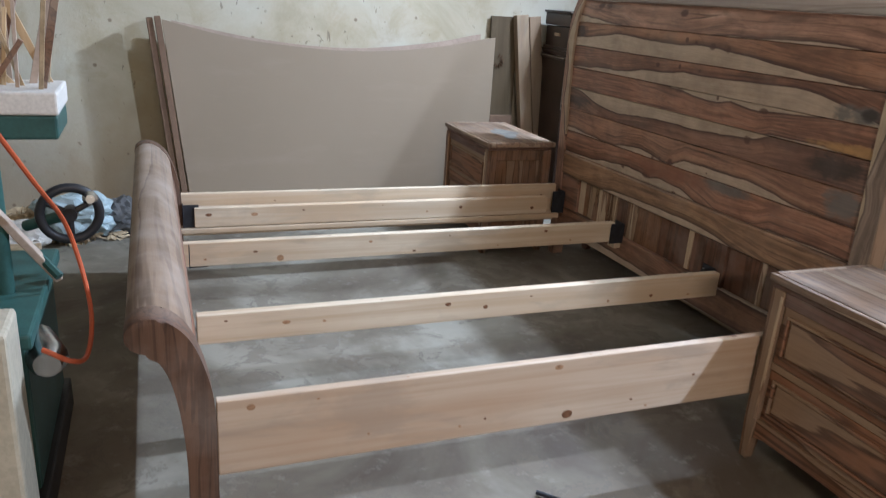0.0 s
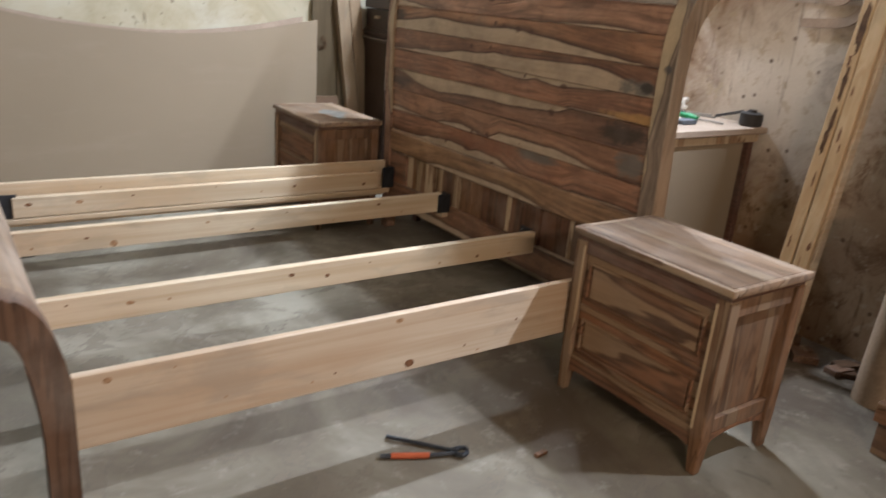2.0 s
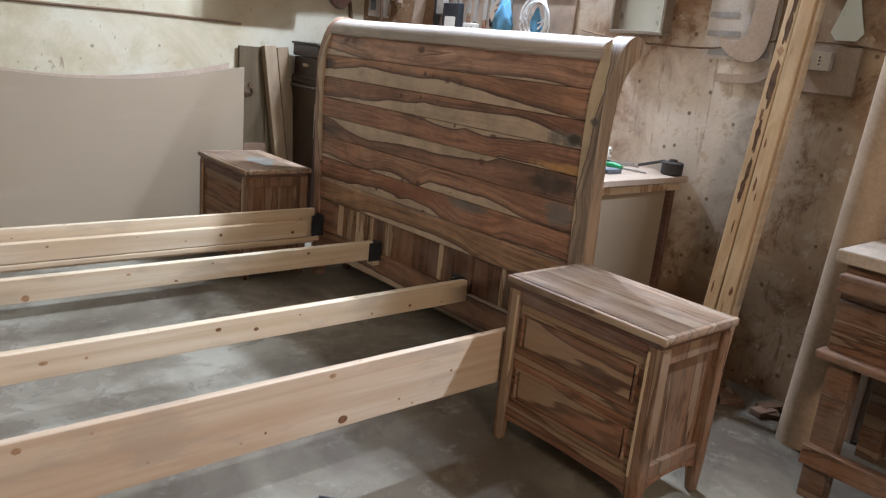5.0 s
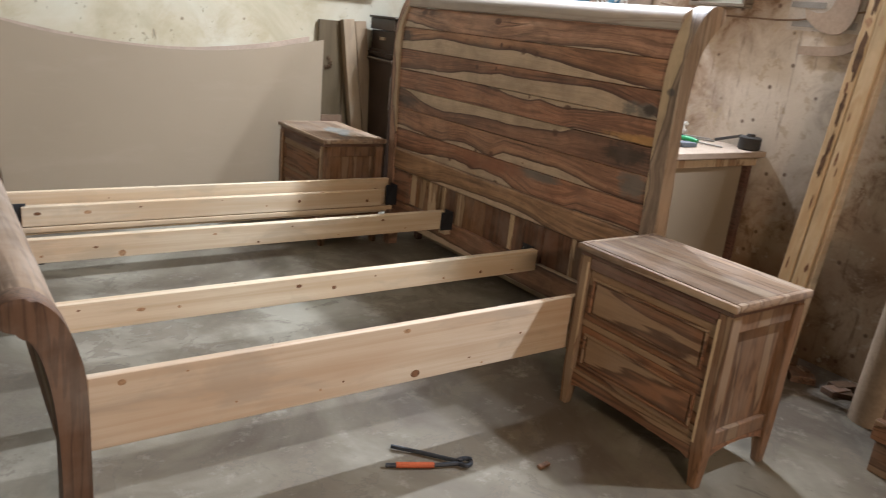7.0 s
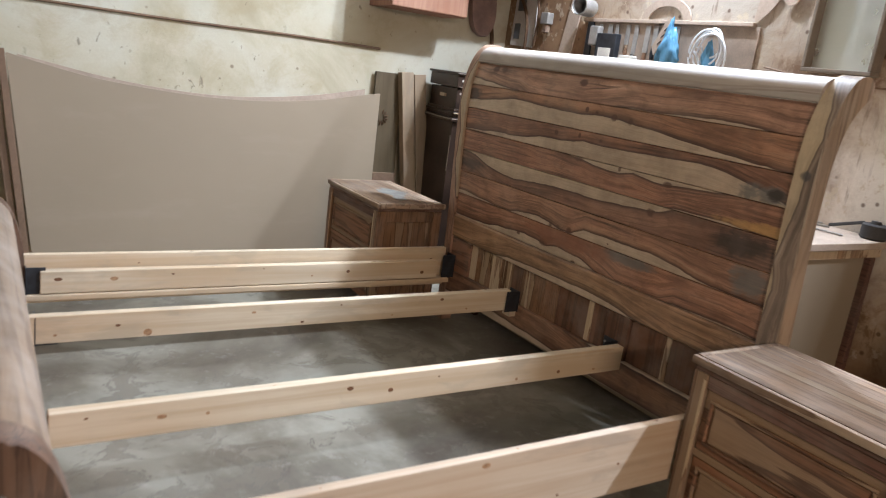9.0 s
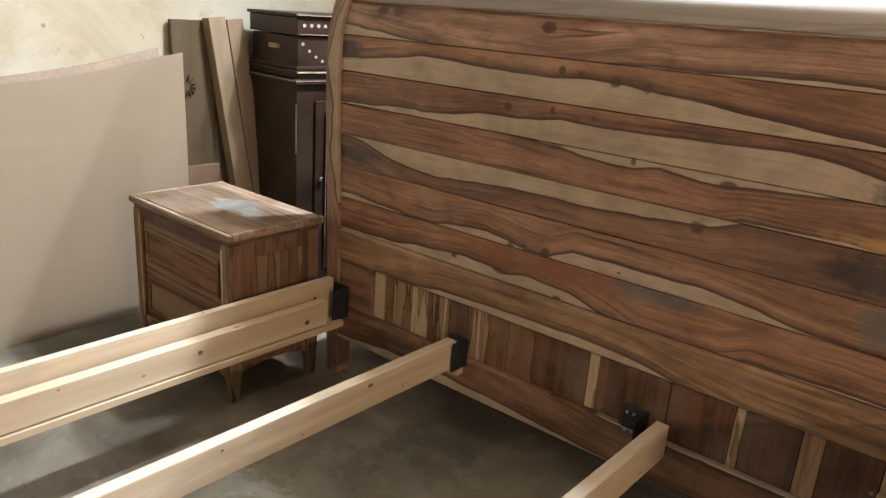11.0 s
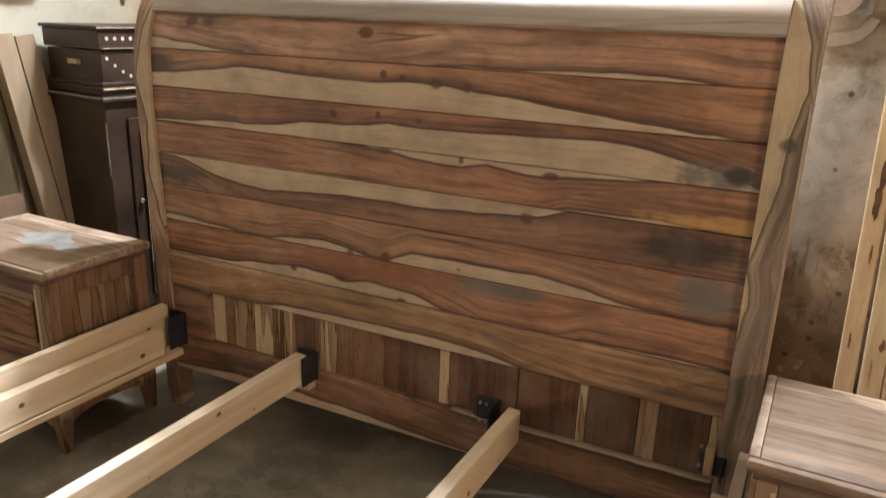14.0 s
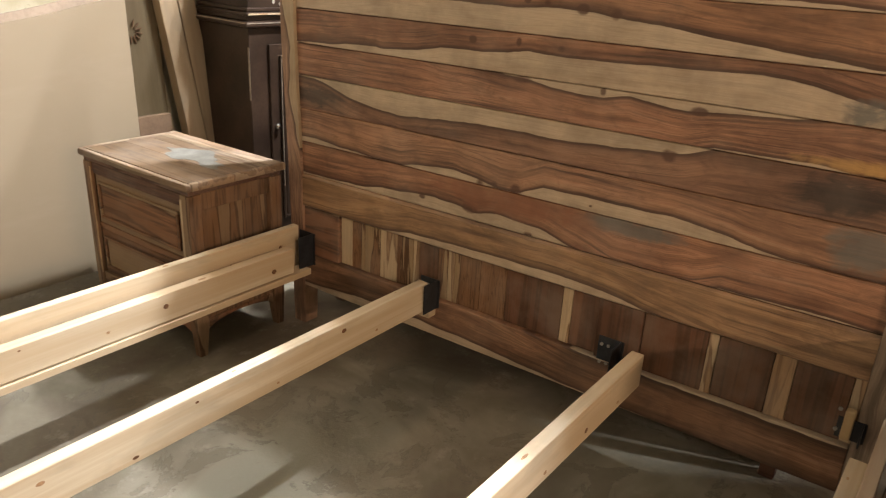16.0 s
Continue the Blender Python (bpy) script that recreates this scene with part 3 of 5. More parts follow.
def plank(za, zb, low, high, heart, spots, wave=0.16):
    mat = flowing("rosewood_board_%d" % round(za * 100), ACROSS, ("z", za, zb), low, high, heart, spots=spots, wave=wave)
    gap = 0.0008
    heights = [za + gap, za + gap + 0.002] + [za + (zb - za) * k / 5 for k in range(1, 5)] + [zb - gap - 0.002, zb - gap]
    dips = [0.0025, 0.0] + [0.0] * 4 + [0.0, 0.0025]
    line = [(face_x(z) + 0.012 + d, z) for z, d in zip(heights, dips)]
    line += [(face_x(z) + 0.032, z) for z in heights[::-1]]
    skewed(smooth(part("headboard_plank", extrude(line, "y", 0.079, 1.884), mat, bed)))


# from the lowest board up: how far the sapwood reaches from the lower edge, from the upper edge, heartwood, knots and stains
plank(0.587, 0.703, [0.06, 0.06, 0.06, 0.08, 0.12, 0.22, 0.25, 0.34, 0.36, 0.32, 0.22, 0.34, 0.32, 0.27, 0.08, -0.1, -0.3, -0.3, -0.3, -0.2, 0.03, 0.05, 0.06, 0.06, 0.05, 0.0], OVER, (0.205, 0.099, 0.055),
      [(0.665, 0.86, 0.075, 0.26, SLATE), (0.388, 0.33, 0.016, 0.17, KNOT), (0.29, 0.32, 0.008, 0.1, KNOT), (0.50, 0.02, 0.01, 0.10, KNOT), (0.45, 0.75, 0.16, 0.45, RED)])
plank(0.703, 0.818, [0.16, 0.16, 0.13, 0.07, 0.02, 0.01, 0.0, 0.10, 0.19, 0.21, 0.12, 0.0, 0.05, 0.32, 0.33, 0.33, 0.33, 0.34, 0.35, 0.29, 0.21, 0.09, 0.02, 0.01, 0.01, 0.0], OVER, (0.215, 0.112, 0.064),
      [(0.405, 0.08, 0.010, 0.13, KNOT), (0.432, 0.10, 0.008, 0.12, KNOT), (0.472, 0.12, 0.012, 0.17, KNOT), (0.955, 0.55, 0.045, 0.5, SLATE), (0.60, 0.15, 0.004, 0.04, KNOT)])
plank(0.818, 0.929, NONE, [0.96, 0.96, 0.81, 0.61, 0.48, 0.39, 0.38, 0.42, 0.48, 0.52, 0.55, 0.57, 0.59, 0.56, 0.58, 0.63, 0.68, 0.71, 0.77, 0.98, 1.05, 1.1, 1.2, 1.2, 1.2, 1.2], (0.150, 0.078, 0.047),
      [(0.04, 0.42, 0.075, 0.34, BLACK), (0.93, 0.55, 0.085, 0.42, BLACK), (0.705, 0.70, 0.012, 0.16, KNOT)])
plank(0.929, 1.032, [-0.2] * 19 + [0.04, 0.05, 0.07, 0.09, 0.04, 0.0, 0.0], [1.2, 1.2, 1.2, 1.2, 1.2, 1.2, 1.2, 1.2, 1.1, 1.1, 1.05, 0.99, 0.94, 0.82, 0.77, 0.76, 0.90, 0.79, 0.76, 0.83, 0.89, 0.93, 1.0, 1.1, 1.1, 1.1], (0.200, 0.097, 0.055),
      [(0.985, 0.20, 0.14, 0.20, OCHRE), (0.60, 0.93, 0.005, 0.13, KNOT), (0.47, 0.92, 0.02, 0.12, KNOT), (0.735, 0.80, 0.014, 0.12, KNOT)], 0.12)
plank(1.032, 1.1405, [0.04, 0.05, 0.08, 0.16, 0.19, 0.17, 0.20, 0.29, 0.41, 0.43, 0.46, 0.51, 0.61, 0.59, 0.57, 0.59, 0.62, 0.65, 0.66, 0.70, 0.72, 0.68, 0.58, 0.45, 0.28, 0.08], OVER, (0.176, 0.084, 0.047),
      [(0.955, 0.26, 0.055, 0.34, SLATE), (0.975, 0.3, 0.022, 0.22, BLACK), (0.38, 0.75, 0.008, 0.12, KNOT), (0.46, 0.80, 0.006, 0.12, KNOT), (0.53, 0.76, 0.008, 0.10, KNOT)])
plank(1.1405, 1.256, [0.34, 0.38, 0.45, 0.53, 0.61, 0.65, 0.65, 0.62, 0.60, 0.57, 0.55, 0.54, 0.57, 0.62, 0.59, 0.52, 0.48, 0.42, 0.33, 0.27, 0.25, 0.19, 0.13, 0.08, 0.04, 0.02], OVER, (0.190, 0.094, 0.050),
      [(0.02, 0.62, 0.035, 0.34, BLACK), (0.468, 0.74, 0.006, 0.10, KNOT), (0.50, 0.72, 0.007, 0.10, KNOT), (0.555, 0.62, 0.010, 0.13, KNOT), (0.605, 0.60, 0.010, 0.15, KNOT)])
plank(1.256, 1.362, [0.30, 0.25, 0.20, 0.13, 0.07, 0.02, -0.2, -0.3, -0.3, -0.3, -0.3, -0.3, -0.2, -0.1, 0.0, 0.02, 0.02, 0.03, 0.05, 0.07, 0.09, 0.10, 0.08, 0.02, -0.1, -0.1], OVER, (0.235, 0.128, 0.080),
      [(0.085, 0.78, 0.016, 0.16, KNOT), (0.125, 0.80, 0.018, 0.16, KNOT), (0.43, 0.72, 0.014, 0.15, KNOT)])
# backing sheet behind the boards
heights = [0.30 + 1.06 * k / 14 for k in range(15)]
line = [(face_x(z) + 0.0425, z) for z in heights] + [(face_x(z) + 0.05, z) for z in heights[::-1]]
skewed(part("backing_sheet", extrude(line, "y", 0.079, 1.884), M["sheet_edge"], bed))
# lower rail, recessed staves, bottom rail
line = [(face_x(z) + 0.004 + d, z) for z, d in ((0.468, 0.006), (0.473, 0.0), (0.5, 0.0), (0.53, 0.0), (0.578, 0.0), (0.586, 0.008))]
line += [(face_x(z) + 0.032, z) for z in (0.586, 0.468)]
RAIL = flowing("rosewood_lower_rail", ACROSS, ("z", 0.468, 0.586), [-0.2, -0.2, 0.0, 0.16, 0.22, 0.26, 0.28, 0.22, 0.0, -0.2, -0.2, -0.2], OVER, (0.195, 0.112, 0.058), dark=(0.07, 0.04, 0.024), wave=0.12)
skewed(smooth(part("lower_rail", extrude(line, "y", 0.079, 1.884), RAIL, bed)))
RAIL_2 = flowing("rosewood_bottom_rail", ACROSS, ("z", 0.16, 0.288), [0.1, 0.3, 0.22, 0.05, 0.0, 0.0], [1.5, 1.5, 1.5, 0.98, 0.95, 0.98], (0.165, 0.086, 0.048), wave=0.12)
skewed(part("bottom_rail", box(1.982, 2.018, 0.079, 1.884, 0.160, 0.288, 0.004), RAIL_2, bed))
skewed(part("stile", box(1.988, 2.018, 1.72, 1.884, 0.289, 0.467, 0.003), M["rosewood_y"], bed))
skewed(part("stile", box(1.988, 2.018, 0.615, 0.74, 0.289, 0.467, 0.003), M["stave_dark"], bed))
STAVES = [(1.72, 1), (1.668, 2), (1.61, 2), (1.541, 1), (1.468, 2), (1.40, 1), (1.375, 0), (1.30, 2), (1.262, 1), (1.236, 2), (1.14, 2), (1.046, 0), (0.858, 1), (0.826, 0), (0.741, None),
          (0.614, 0), (0.442, 1), (0.416, 0), (0.282, 1), (0.231, 0), (0.105, 1), (0.079, None)]
for (ya, tone), (yb, _) in zip(STAVES, STAVES[1:]):
    if tone is not None:
        skewed(part("stave", box(2.001 + random.uniform(0, 0.002), 2.016, yb + 0.0008, ya - 0.0008, 0.289, 0.467, 0.0015), M[("stave_dark", "stave_pale", "stave_mid")[tone]], bed))

# footboard: scrolled posts, roll and panel
foot_line = curve([(0.0, 0.0), (0.0, 0.20), (-0.002, 0.40), (-0.018, 0.50), (-0.05, 0.585), (-0.095, 0.632), (-0.14, 0.642), (-0.178, 0.622), (-0.182, 0.588),
                   (-0.16, 0.567), (-0.125, 0.55), (-0.095, 0.49), (-0.075, 0.38), (-0.066, 0.22), (-0.068, 0.0)], 4)
for y0, y1 in ((-0.03, 0.05), (1.87, 1.95)):
    smooth(part("footboard_post", extrude(foot_line, "y", y0, y1, 0.006), M["foot_post"], bed))
foot_roll = curve([(-0.04, 0.555), (-0.055, 0.59), (-0.095, 0.63), (-0.14, 0.64), (-0.176, 0.62), (-0.18, 0.59), (-0.158, 0.57), (-0.12, 0.545), (-0.09, 0.49)], 4)
smooth(part("footboard_roll", extrude(foot_roll, "y", 0.051, 1.869), M["foot_roll"], bed, "dusty pale rounded top rail"))
foot_panel = curve([(-0.022, 0.16), (-0.022, 0.40), (-0.034, 0.49), (-0.052, 0.556)], 5)
foot_panel += [(x - 0.03, z) for x, z in foot_panel[::-1]]
smooth(part("footboard_panel", extrude(foot_panel, "y", 0.051, 1.869), M["rosewood_y"], bed))

# pine rails: near and far side rails with inner ledgers, two middle beams
def knotty(name, x0, x1, y0, y1, z0, z1, mat, knots, label="", seed=0):
    """A pine length with its knots on the face towards -y and on the top."""
    rail = part(name, box(x0, x1, y0, y1, z0, z1, 0.003), mat, bed, label)
    r = random.Random(seed)
    for k in range(knots):
        x = x0 + (x1 - x0) * (k + r.uniform(0.15, 0.85)) / knots
        w = 0.004 + 0.012 * r.random() ** 2
        h = w * r.uniform(0.45, 0.9)
        ring = [2 * math.pi * j / 10 for j in range(10)]
        if k % 4 == 3:
            y = r.uniform(y0 + 0.010, y1 - 0.010)
            bm = extrude([(x + w * math.cos(a), y + 0.6 * h * math.sin(a)) for a in ring], "z", z1 - 0.001, z1 + 0.0004)
        else:
            z = r.uniform(z0 + 0.014, z1 - 0.014)
            bm = extrude([(x + w * math.cos(a), z + h * math.sin(a)) for a in ring], "y", y0 - 0.0004, y0 + 0.001)
        part("knot", bm, M["knot" if r.random() < 0.4 else "knot_pale"], rail)
    return rail


near = knotty("side_rail", 0.002, 1.99, 0.0, 0.028, 0.207, 0.407, M["pine_rail"], 15, "pinkish pine side rail with knots", 5)
big = extrude([(0.953 + 0.017 * math.cos(2 * math.pi * j / 14), 0.232 + 0.013 * math.sin(2 * math.pi * j / 14)) for j in range(14)], "y", -0.0006, 0.001)
part("knot", big, M["knot"], near)
knotty("ledger", 0.11, BED_L - 0.06, 0.029, 0.066, 0.255, 0.352, M["pine"], 8, "", 6)
knotty("side_rail", -0.01, BED_L, 1.872, 1.90, 0.207, 0.407, M["pine"], 10, "pale pine side rail with knots", 7)
knotty("ledger", 0.05, BED_L - 0.075, 1.818, 1.857, 0.262, 0.352, M["pine"], 9, "", 8)
part("ledger_strip", box(-0.01, BED_L, 1.812, 1.871, 0.235, 0.2575, 0.002), M["pine"], bed)
knotty("middle_beam", -0.01, 1.955, 0.578, 0.614, 0.275, 0.371, M["pine"], 11, "", 9)
knotty("middle_beam", -0.03, 1.935, 1.289, 1.325, 0.268, 0.364, M["pine"], 12, "", 10)


def bracket(y, x, sgn, z0=0.262, z1=0.36, wide=0.062, deep=0.07):
    """A folded steel hanger on the head- or footboard."""
    bm = box(x - 0.004 * sgn, x, y - 0.012, y + wide, z0, z1, 0.001)
    box(min(x, x - deep * sgn), max(x, x - deep * sgn), y - 0.006, y - 0.002, z0, z1, 0.001, bm)
    ob = part("bracket", bm, M["steel"], bed, "dark steel rail hanger with bolts")
    for k in range(4):
        bolt = tube([(x - 0.004 * sgn, y + 0.03 + 0.02 * (k % 2), z0 + 0.02 + 0.055 * (k // 2)), (x - 0.009 * sgn, y + 0.03 + 0.02 * (k % 2), z0 + 0.02 + 0.055 * (k // 2))], 0.005, 6)
        part("bolt", bolt, M["dull_tin"], ob)
    return ob


skewed(bracket(1.286, 1.982, 1))
skewed(bracket(1.84, 1.982, 1, 0.255, 0.375))
skewed(bracket(0.665, 1.988, 1))
skewed(bracket(0.066, 1.982, 1, 0.312, 0.366, 0.05, 0.03))
bracket(1.84, 0.0, -1, 0.255, 0.365)
bracket(1.30, 0.0, -1)
skewed(part("cleat", box(1.96, 1.982, 0.082, 0.104, 0.318, 0.395, 0.004), M["pine_up"], bed))
skewed(part("cleat", box(1.945, 1.982, 1.286, 1.34, 0.235, 0.262, 0.002), M["pine"], bed))


# ---- nightstands ----
def nightstand(top_wood, label):
    """Origin on the floor at the middle; drawers face -x. 0.40 deep, 0.645 wide, 0.62 high."""
    ns = thing("nightstand", label, "nightstand", group="nightstands beside the bed")
    d, w = 0.165, 0.288
    # boards of the top, rounded edging along the front and both ends
    for k, (xa, xb) in enumerate(((-0.179, -0.03), (-0.03, 0.075), (0.075, 0.145), (0.145, 0.20))):
        part("top_board", box(xa + 0.0004, xb - 0.0004, -0.302, 0.302, 0.5945, 0.6195, 0.0008), top_wood if k < 3 else M["stand_lip"], ns)
    smooth(part("front_edging", box(-0.20, -0.1795, -0.323, 0.323, 0.594, 0.62, 0.007), M["stand_lip"], ns, "worn pale front edging"), 30)
    for a, b in ((-0.323, -0.3025), (0.3025, 0.323)):
        smooth(part("end_edging", box(-0.1793, 0.204, a, b, 0.594, 0.6215, 0.006), M["stand_lip"], ns, "worn pale end edging"), 30)
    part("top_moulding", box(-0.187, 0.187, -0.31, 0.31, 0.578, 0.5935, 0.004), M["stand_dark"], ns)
    for sx in (-1, 1):
        for sy in (-1, 1):
            # square leg whose foot tapers below the apron
            cx, cy = sx * d, sy * w
            bm = box(cx - 0.024, cx + 0.024, cy - 0.024, cy + 0.024, 0.0, 0.577, 0.0)
            for v in bm.verts:
                if v.co.z < 0.01:
                    v.co.x += -sx * 0.004 if (v.co.x - cx) * sx > 0 else sx * 0.014
                    v.co.y += -sy * 0.004 if (v.co.y - cy) * sy > 0 else sy * 0.014
            bmesh.ops.bisect_plane(bm, geom=bm.verts[:] + bm.edges[:] + bm.faces[:], plane_co=(0, 0, 0.13), plane_no=(0, 0, 1))
            for v in bm.verts:
                if abs(v.co.z - 0.13) < 1e-4:
                    v.co.x = cx + math.copysign(0.024, v.co.x - cx)
                    v.co.y = cy + math.copysign(0.024, v.co.y - cy)
            bmesh.ops.bevel(bm, geom=bm.edges[:], offset=0.003, segments=1, affect="EDGES")
            part("leg", bm, M["stand_z"], ns)
            if sx < 0:
                ya, yb = sorted((cy - sy * 0.0235, cy - sy * 0.014))
                part("sapwood_edge", box(-0.1898, -0.1885, ya, yb, 0.15, 0.56, 0), M["stave_pale"], ns, "pale sapwood edge")
    for sy in (-1, 1):
        y0, y1 = sorted((sy * (w - 0.006), sy * (w + 0.016)))
        part("side_rail", box(-0.14, 0.14, y0, y1, 0.52, 0.577, 0.003), M["stand_z"], ns)
        part("side_rail", box(-0.14, 0.14, y0, y1, 0.135, 0.185, 0.003), M["stand_z"], ns)
        p0, p1 = sorted((sy * (w - 0.012), sy * (w + 0.001)))
        part("side_panel", box(-0.14, 0.14, p0, p1, 0.186, 0.519, 0.001), M["stand_z"], ns)
        arch = [(-0.14, 0.1345), (-0.14, 0.098)] + [(-0.14 + 0.28 * k / 12, 0.098 + 0.026 * math.sin(math.pi * k / 12) ** 0.6) for k in range(1, 12)] + [(0.14, 0.098), (0.14, 0.1345)]
        part("side_apron", extrude(arch, "y", y0, y1), M["stand_y"], ns)
    part("back_panel", box(0.15, 0.165, -0.264, 0.264, 0.11, 0.577, 0.002), M["stand_y"], ns)
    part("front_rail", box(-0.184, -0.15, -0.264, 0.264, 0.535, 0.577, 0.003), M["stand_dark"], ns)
    part("front_rail", box(-0.178, -0.15, -0.264, 0.264, 0.326, 0.348, 0.002), M["stand_y"], ns)
    apron = [(-0.264, 0.152), (-0.264, 0.085), (-0.23, 0.095)] + [(-0.23 + 0.46 * k / 12, 0.095 + 0.006 * math.sin(math.pi * k / 12)) for k in range(1, 12)] + [(0.23, 0.095), (0.264, 0.085), (0.264, 0.152)]
    part("front_apron", extrude(apron, "x", -0.184, -0.155), M["stand_y"], ns)
    for z0, z1 in ((0.155, 0.324), (0.350, 0.533)):
        drawer = part("drawer", box(-0.176, -0.155, -0.262, 0.262, z0, z1, 0.002), M["stand_y"], ns)
        # raised bead round a fielded panel
        m = 0.022
        part("field", box(-0.181, -0.1765, -0.262 + m + 0.016, 0.262 - m - 0.016, z0 + m + 0.012, z1 - m - 0.012, 0.004), M["stand_y"], drawer)
        for a, b, c, e in ((-0.262 + m, 0.262 - m, z1 - m - 0.01, z1 - m), (-0.262 + m, 0.262 - m, z0 + m, z0 + m + 0.01),
                           (-0.262 + m, -0.262 + m + 0.01, z0 + m + 0.01, z1 - m - 0.01), (0.262 - m - 0.01, 0.262 - m, z0 + m + 0.01, z1 - m - 0.01)):
            part("bead", box(-0.186, -0.1765, a, b, c, e, 0.003), M["stand_y"], drawer)
    return ns


stand = nightstand(M["stand_top"], "unfinished rosewood nightstand with two panelled drawers and a dusty top")
stand.matrix_basis = pose(1.79, -0.326, 0)
far_stand = nightstand(M["stand_top_far"], "unfinished rosewood nightstand with a pale top smeared with white filler")
far_stand.matrix_basis = pose(1.733, 2.26, 0)
smear = [(0.02 + (0.062 + 0.026 * math.sin(3 * a + 1) + 0.010 * math.sin(7 * a)) * math.cos(a), -0.06 + (0.15 + 0.045 * math.sin(2 * a) + 0.018 * math.sin(9 * a + 2)) * math.sin(a)) for a in [2 * math.pi * k / 48 for k in range(48)]]
part("filler_smear", extrude(smear, "z", 0.6196, 0.6202), M["filler"], far_stand, "whitish smear of wood filler")

# ---- against the cream wall ----
board_top = [(-0.03, 1.115), (0.1, 1.085), (0.35, 1.035), (0.7, 1.0), (1.0, 0.988), (1.3, 1.0), (1.6, 1.035), (1.8, 1.075), (1.965, 1.105)]
outline = [(0.09, 0.0)] + curve(board_top, 4) + [(1.965, 0.0)]
b = extrude(outline, "y", 0.0, 0.016, 0.001)
ob = part("mdf_board", b, M["mdf"])
ob.matrix_basis = pose(0, 2.875, 0, -1.2)
tagged(ob, "plain beige MDF sheet with dished top leaning at the wall", "board")
outline = [(0.12, 0.0)] + curve([(0.02, 1.11), (0.5, 1.03), (1.0, 1.0), (1.5, 1.045), (1.88, 1.12)], 5) + [(1.88, 0.0)]
ob = part("mdf_board", extrude(outline, "y", 0.0, 0.016, 0.001), M["mdf_cut"])
ob.matrix_basis = pose(0, 2.91, 0, -1.6)
tagged(ob, "dusty MDF sheet standing behind another sheet", "board")
for base, head in (((0.062, 2.885, 0), (-0.052, 2.905, 1.13)), ((0.024, 2.90, 0), (-0.092, 2.92, 1.12))):
    ob = part("sheet_offcut", beam(base, head, 0.033, 0.09, (1, 0, 0)), M["sheet_edge"])
    tagged(ob, "dark edge of a wooden sheet leaning at the wall", "board")


def leaning(name, label, base, head, width, depth, mat, side=(1, 0, 0)):
    ob = part(name, beam(base, head, width, depth, side), mat)
    return tagged(ob, label, "plank")


leaning("timber", "thick planed timber leaning at the cream wall", (2.295, 2.86, 0), (2.172, 2.985, 1.25), 0.086, 0.055, M["timber"])
leaning("timber", "thick planed timber leaning beside its fellow", (2.388, 2.86, 0), (2.265, 2.985, 1.245), 0.084, 0.05, M["timber"])
carved = thing("carved_panel", "olive-brown wooden panel with a carved leaf ornament", "panel")
part("board", beam((2.075, 2.955, 0), (2.075, 3.025, 1.235), 0.19, 0.02, (1, 0, 0)), M["olive_wood"], carved)
for k in range(9):
    a = math.pi * (0.60 + 1.25 * k / 8)
    c = Vector((2.035, 2.991, 0.955))
    tip = c + Vector((0.052 * math.cos(a) * -1, 0.0, 0.052 * math.sin(a)))
    root = c + (tip - c) * 0.35
    mid = c + (tip - c) * 0.72
    smooth(part("carved_leaf", tube([root, mid, tip], [0.0015, 0.005, 0.0015], 8), M["bark"], carved, "darkened carved leaf"))
leaning("wood_block", "grey-brown board end standing at the wall", (2.06, 2.90, 0), (2.06, 2.93, 0.61), 0.16, 0.03, M["sheet_edge"])

# old cabinet with a chest on it
cab = thing("old_cabinet", "dark polished wooden cabinet with a panelled door", "cabinet", pose(2.30, 2.56, 0, 0, 0, -6))
part("body", box(0.0, 0.52, 0.0, 0.42, 0.04, 1.0, 0.004), M["walnut"], cab)
part("top", box(-0.02, 0.54, -0.02, 0.43, 1.001, 1.025, 0.006), M["walnut"], cab)
part("plinth", box(0.01, 0.51, 0.01, 0.41, 0.0, 0.039, 0.003), M["walnut"], cab)
door = part("door", box(0.09, 0.48, -0.014, -0.001, 0.10, 0.93, 0.003), M["walnut"], cab)
part("door_panel", box(0.15, 0.42, -0.026, -0.0145, 0.16, 0.87, 0.008), M["walnut"], door)
for x0, x1, z0, z1 in ((0.148, 0.422, 0.872, 0.884), (0.148, 0.422, 0.146, 0.158), (0.136, 0.147, 0.146, 0.884), (0.423, 0.434, 0.146, 0.884)):
    part("moulding", box(x0, x1, -0.028, -0.0145, z0, z1, 0.004), M["walnut"], door)
part("worn_edge", box(0.138, 0.43, -0.0295, -0.0284, 0.879, 0.883, 0), M["worn"], door, "worn pale moulding edge")
part("worn_edge", box(0.137, 0.140, -0.0295, -0.0284, 0.30, 0.87, 0), M["worn"], door, "worn pale moulding edge")
part("worn_edge", box(-0.018, 0.538, -0.0215, -0.0202, 1.016, 1.021, 0), M["worn"], cab, "worn pale top edge")
part("worn_edge", box(-0.0215, -0.0202, -0.015, 0.42, 1.016, 1.021, 0), M["worn"], cab, "worn pale top edge")
part("worn_edge", box(-0.0012, -0.0002, -0.0012, 0.010, 0.70, 0.92, 0), M["worn"], cab, "rubbed corner")
part("knob", tube([(0.115, -0.0145, 0.58), (0.115, -0.022, 0.58), (0.115, -0.030, 0.58), (0.115, -0.04, 0.58)], [0.006, 0.006, 0.013, 0.007], 12), M["chrome"], door, "bright metal knob")
part("lock_plate", box(0.107, 0.123, -0.0165, -0.0145, 0.36, 0.40, 0.001), M["chrome"], door)
chest = thing("wooden_chest", "dark wooden chest with pale inlaid dots on the cabinet", "chest", pose(2.295, 2.56, 1.026, 0, 0, -6))
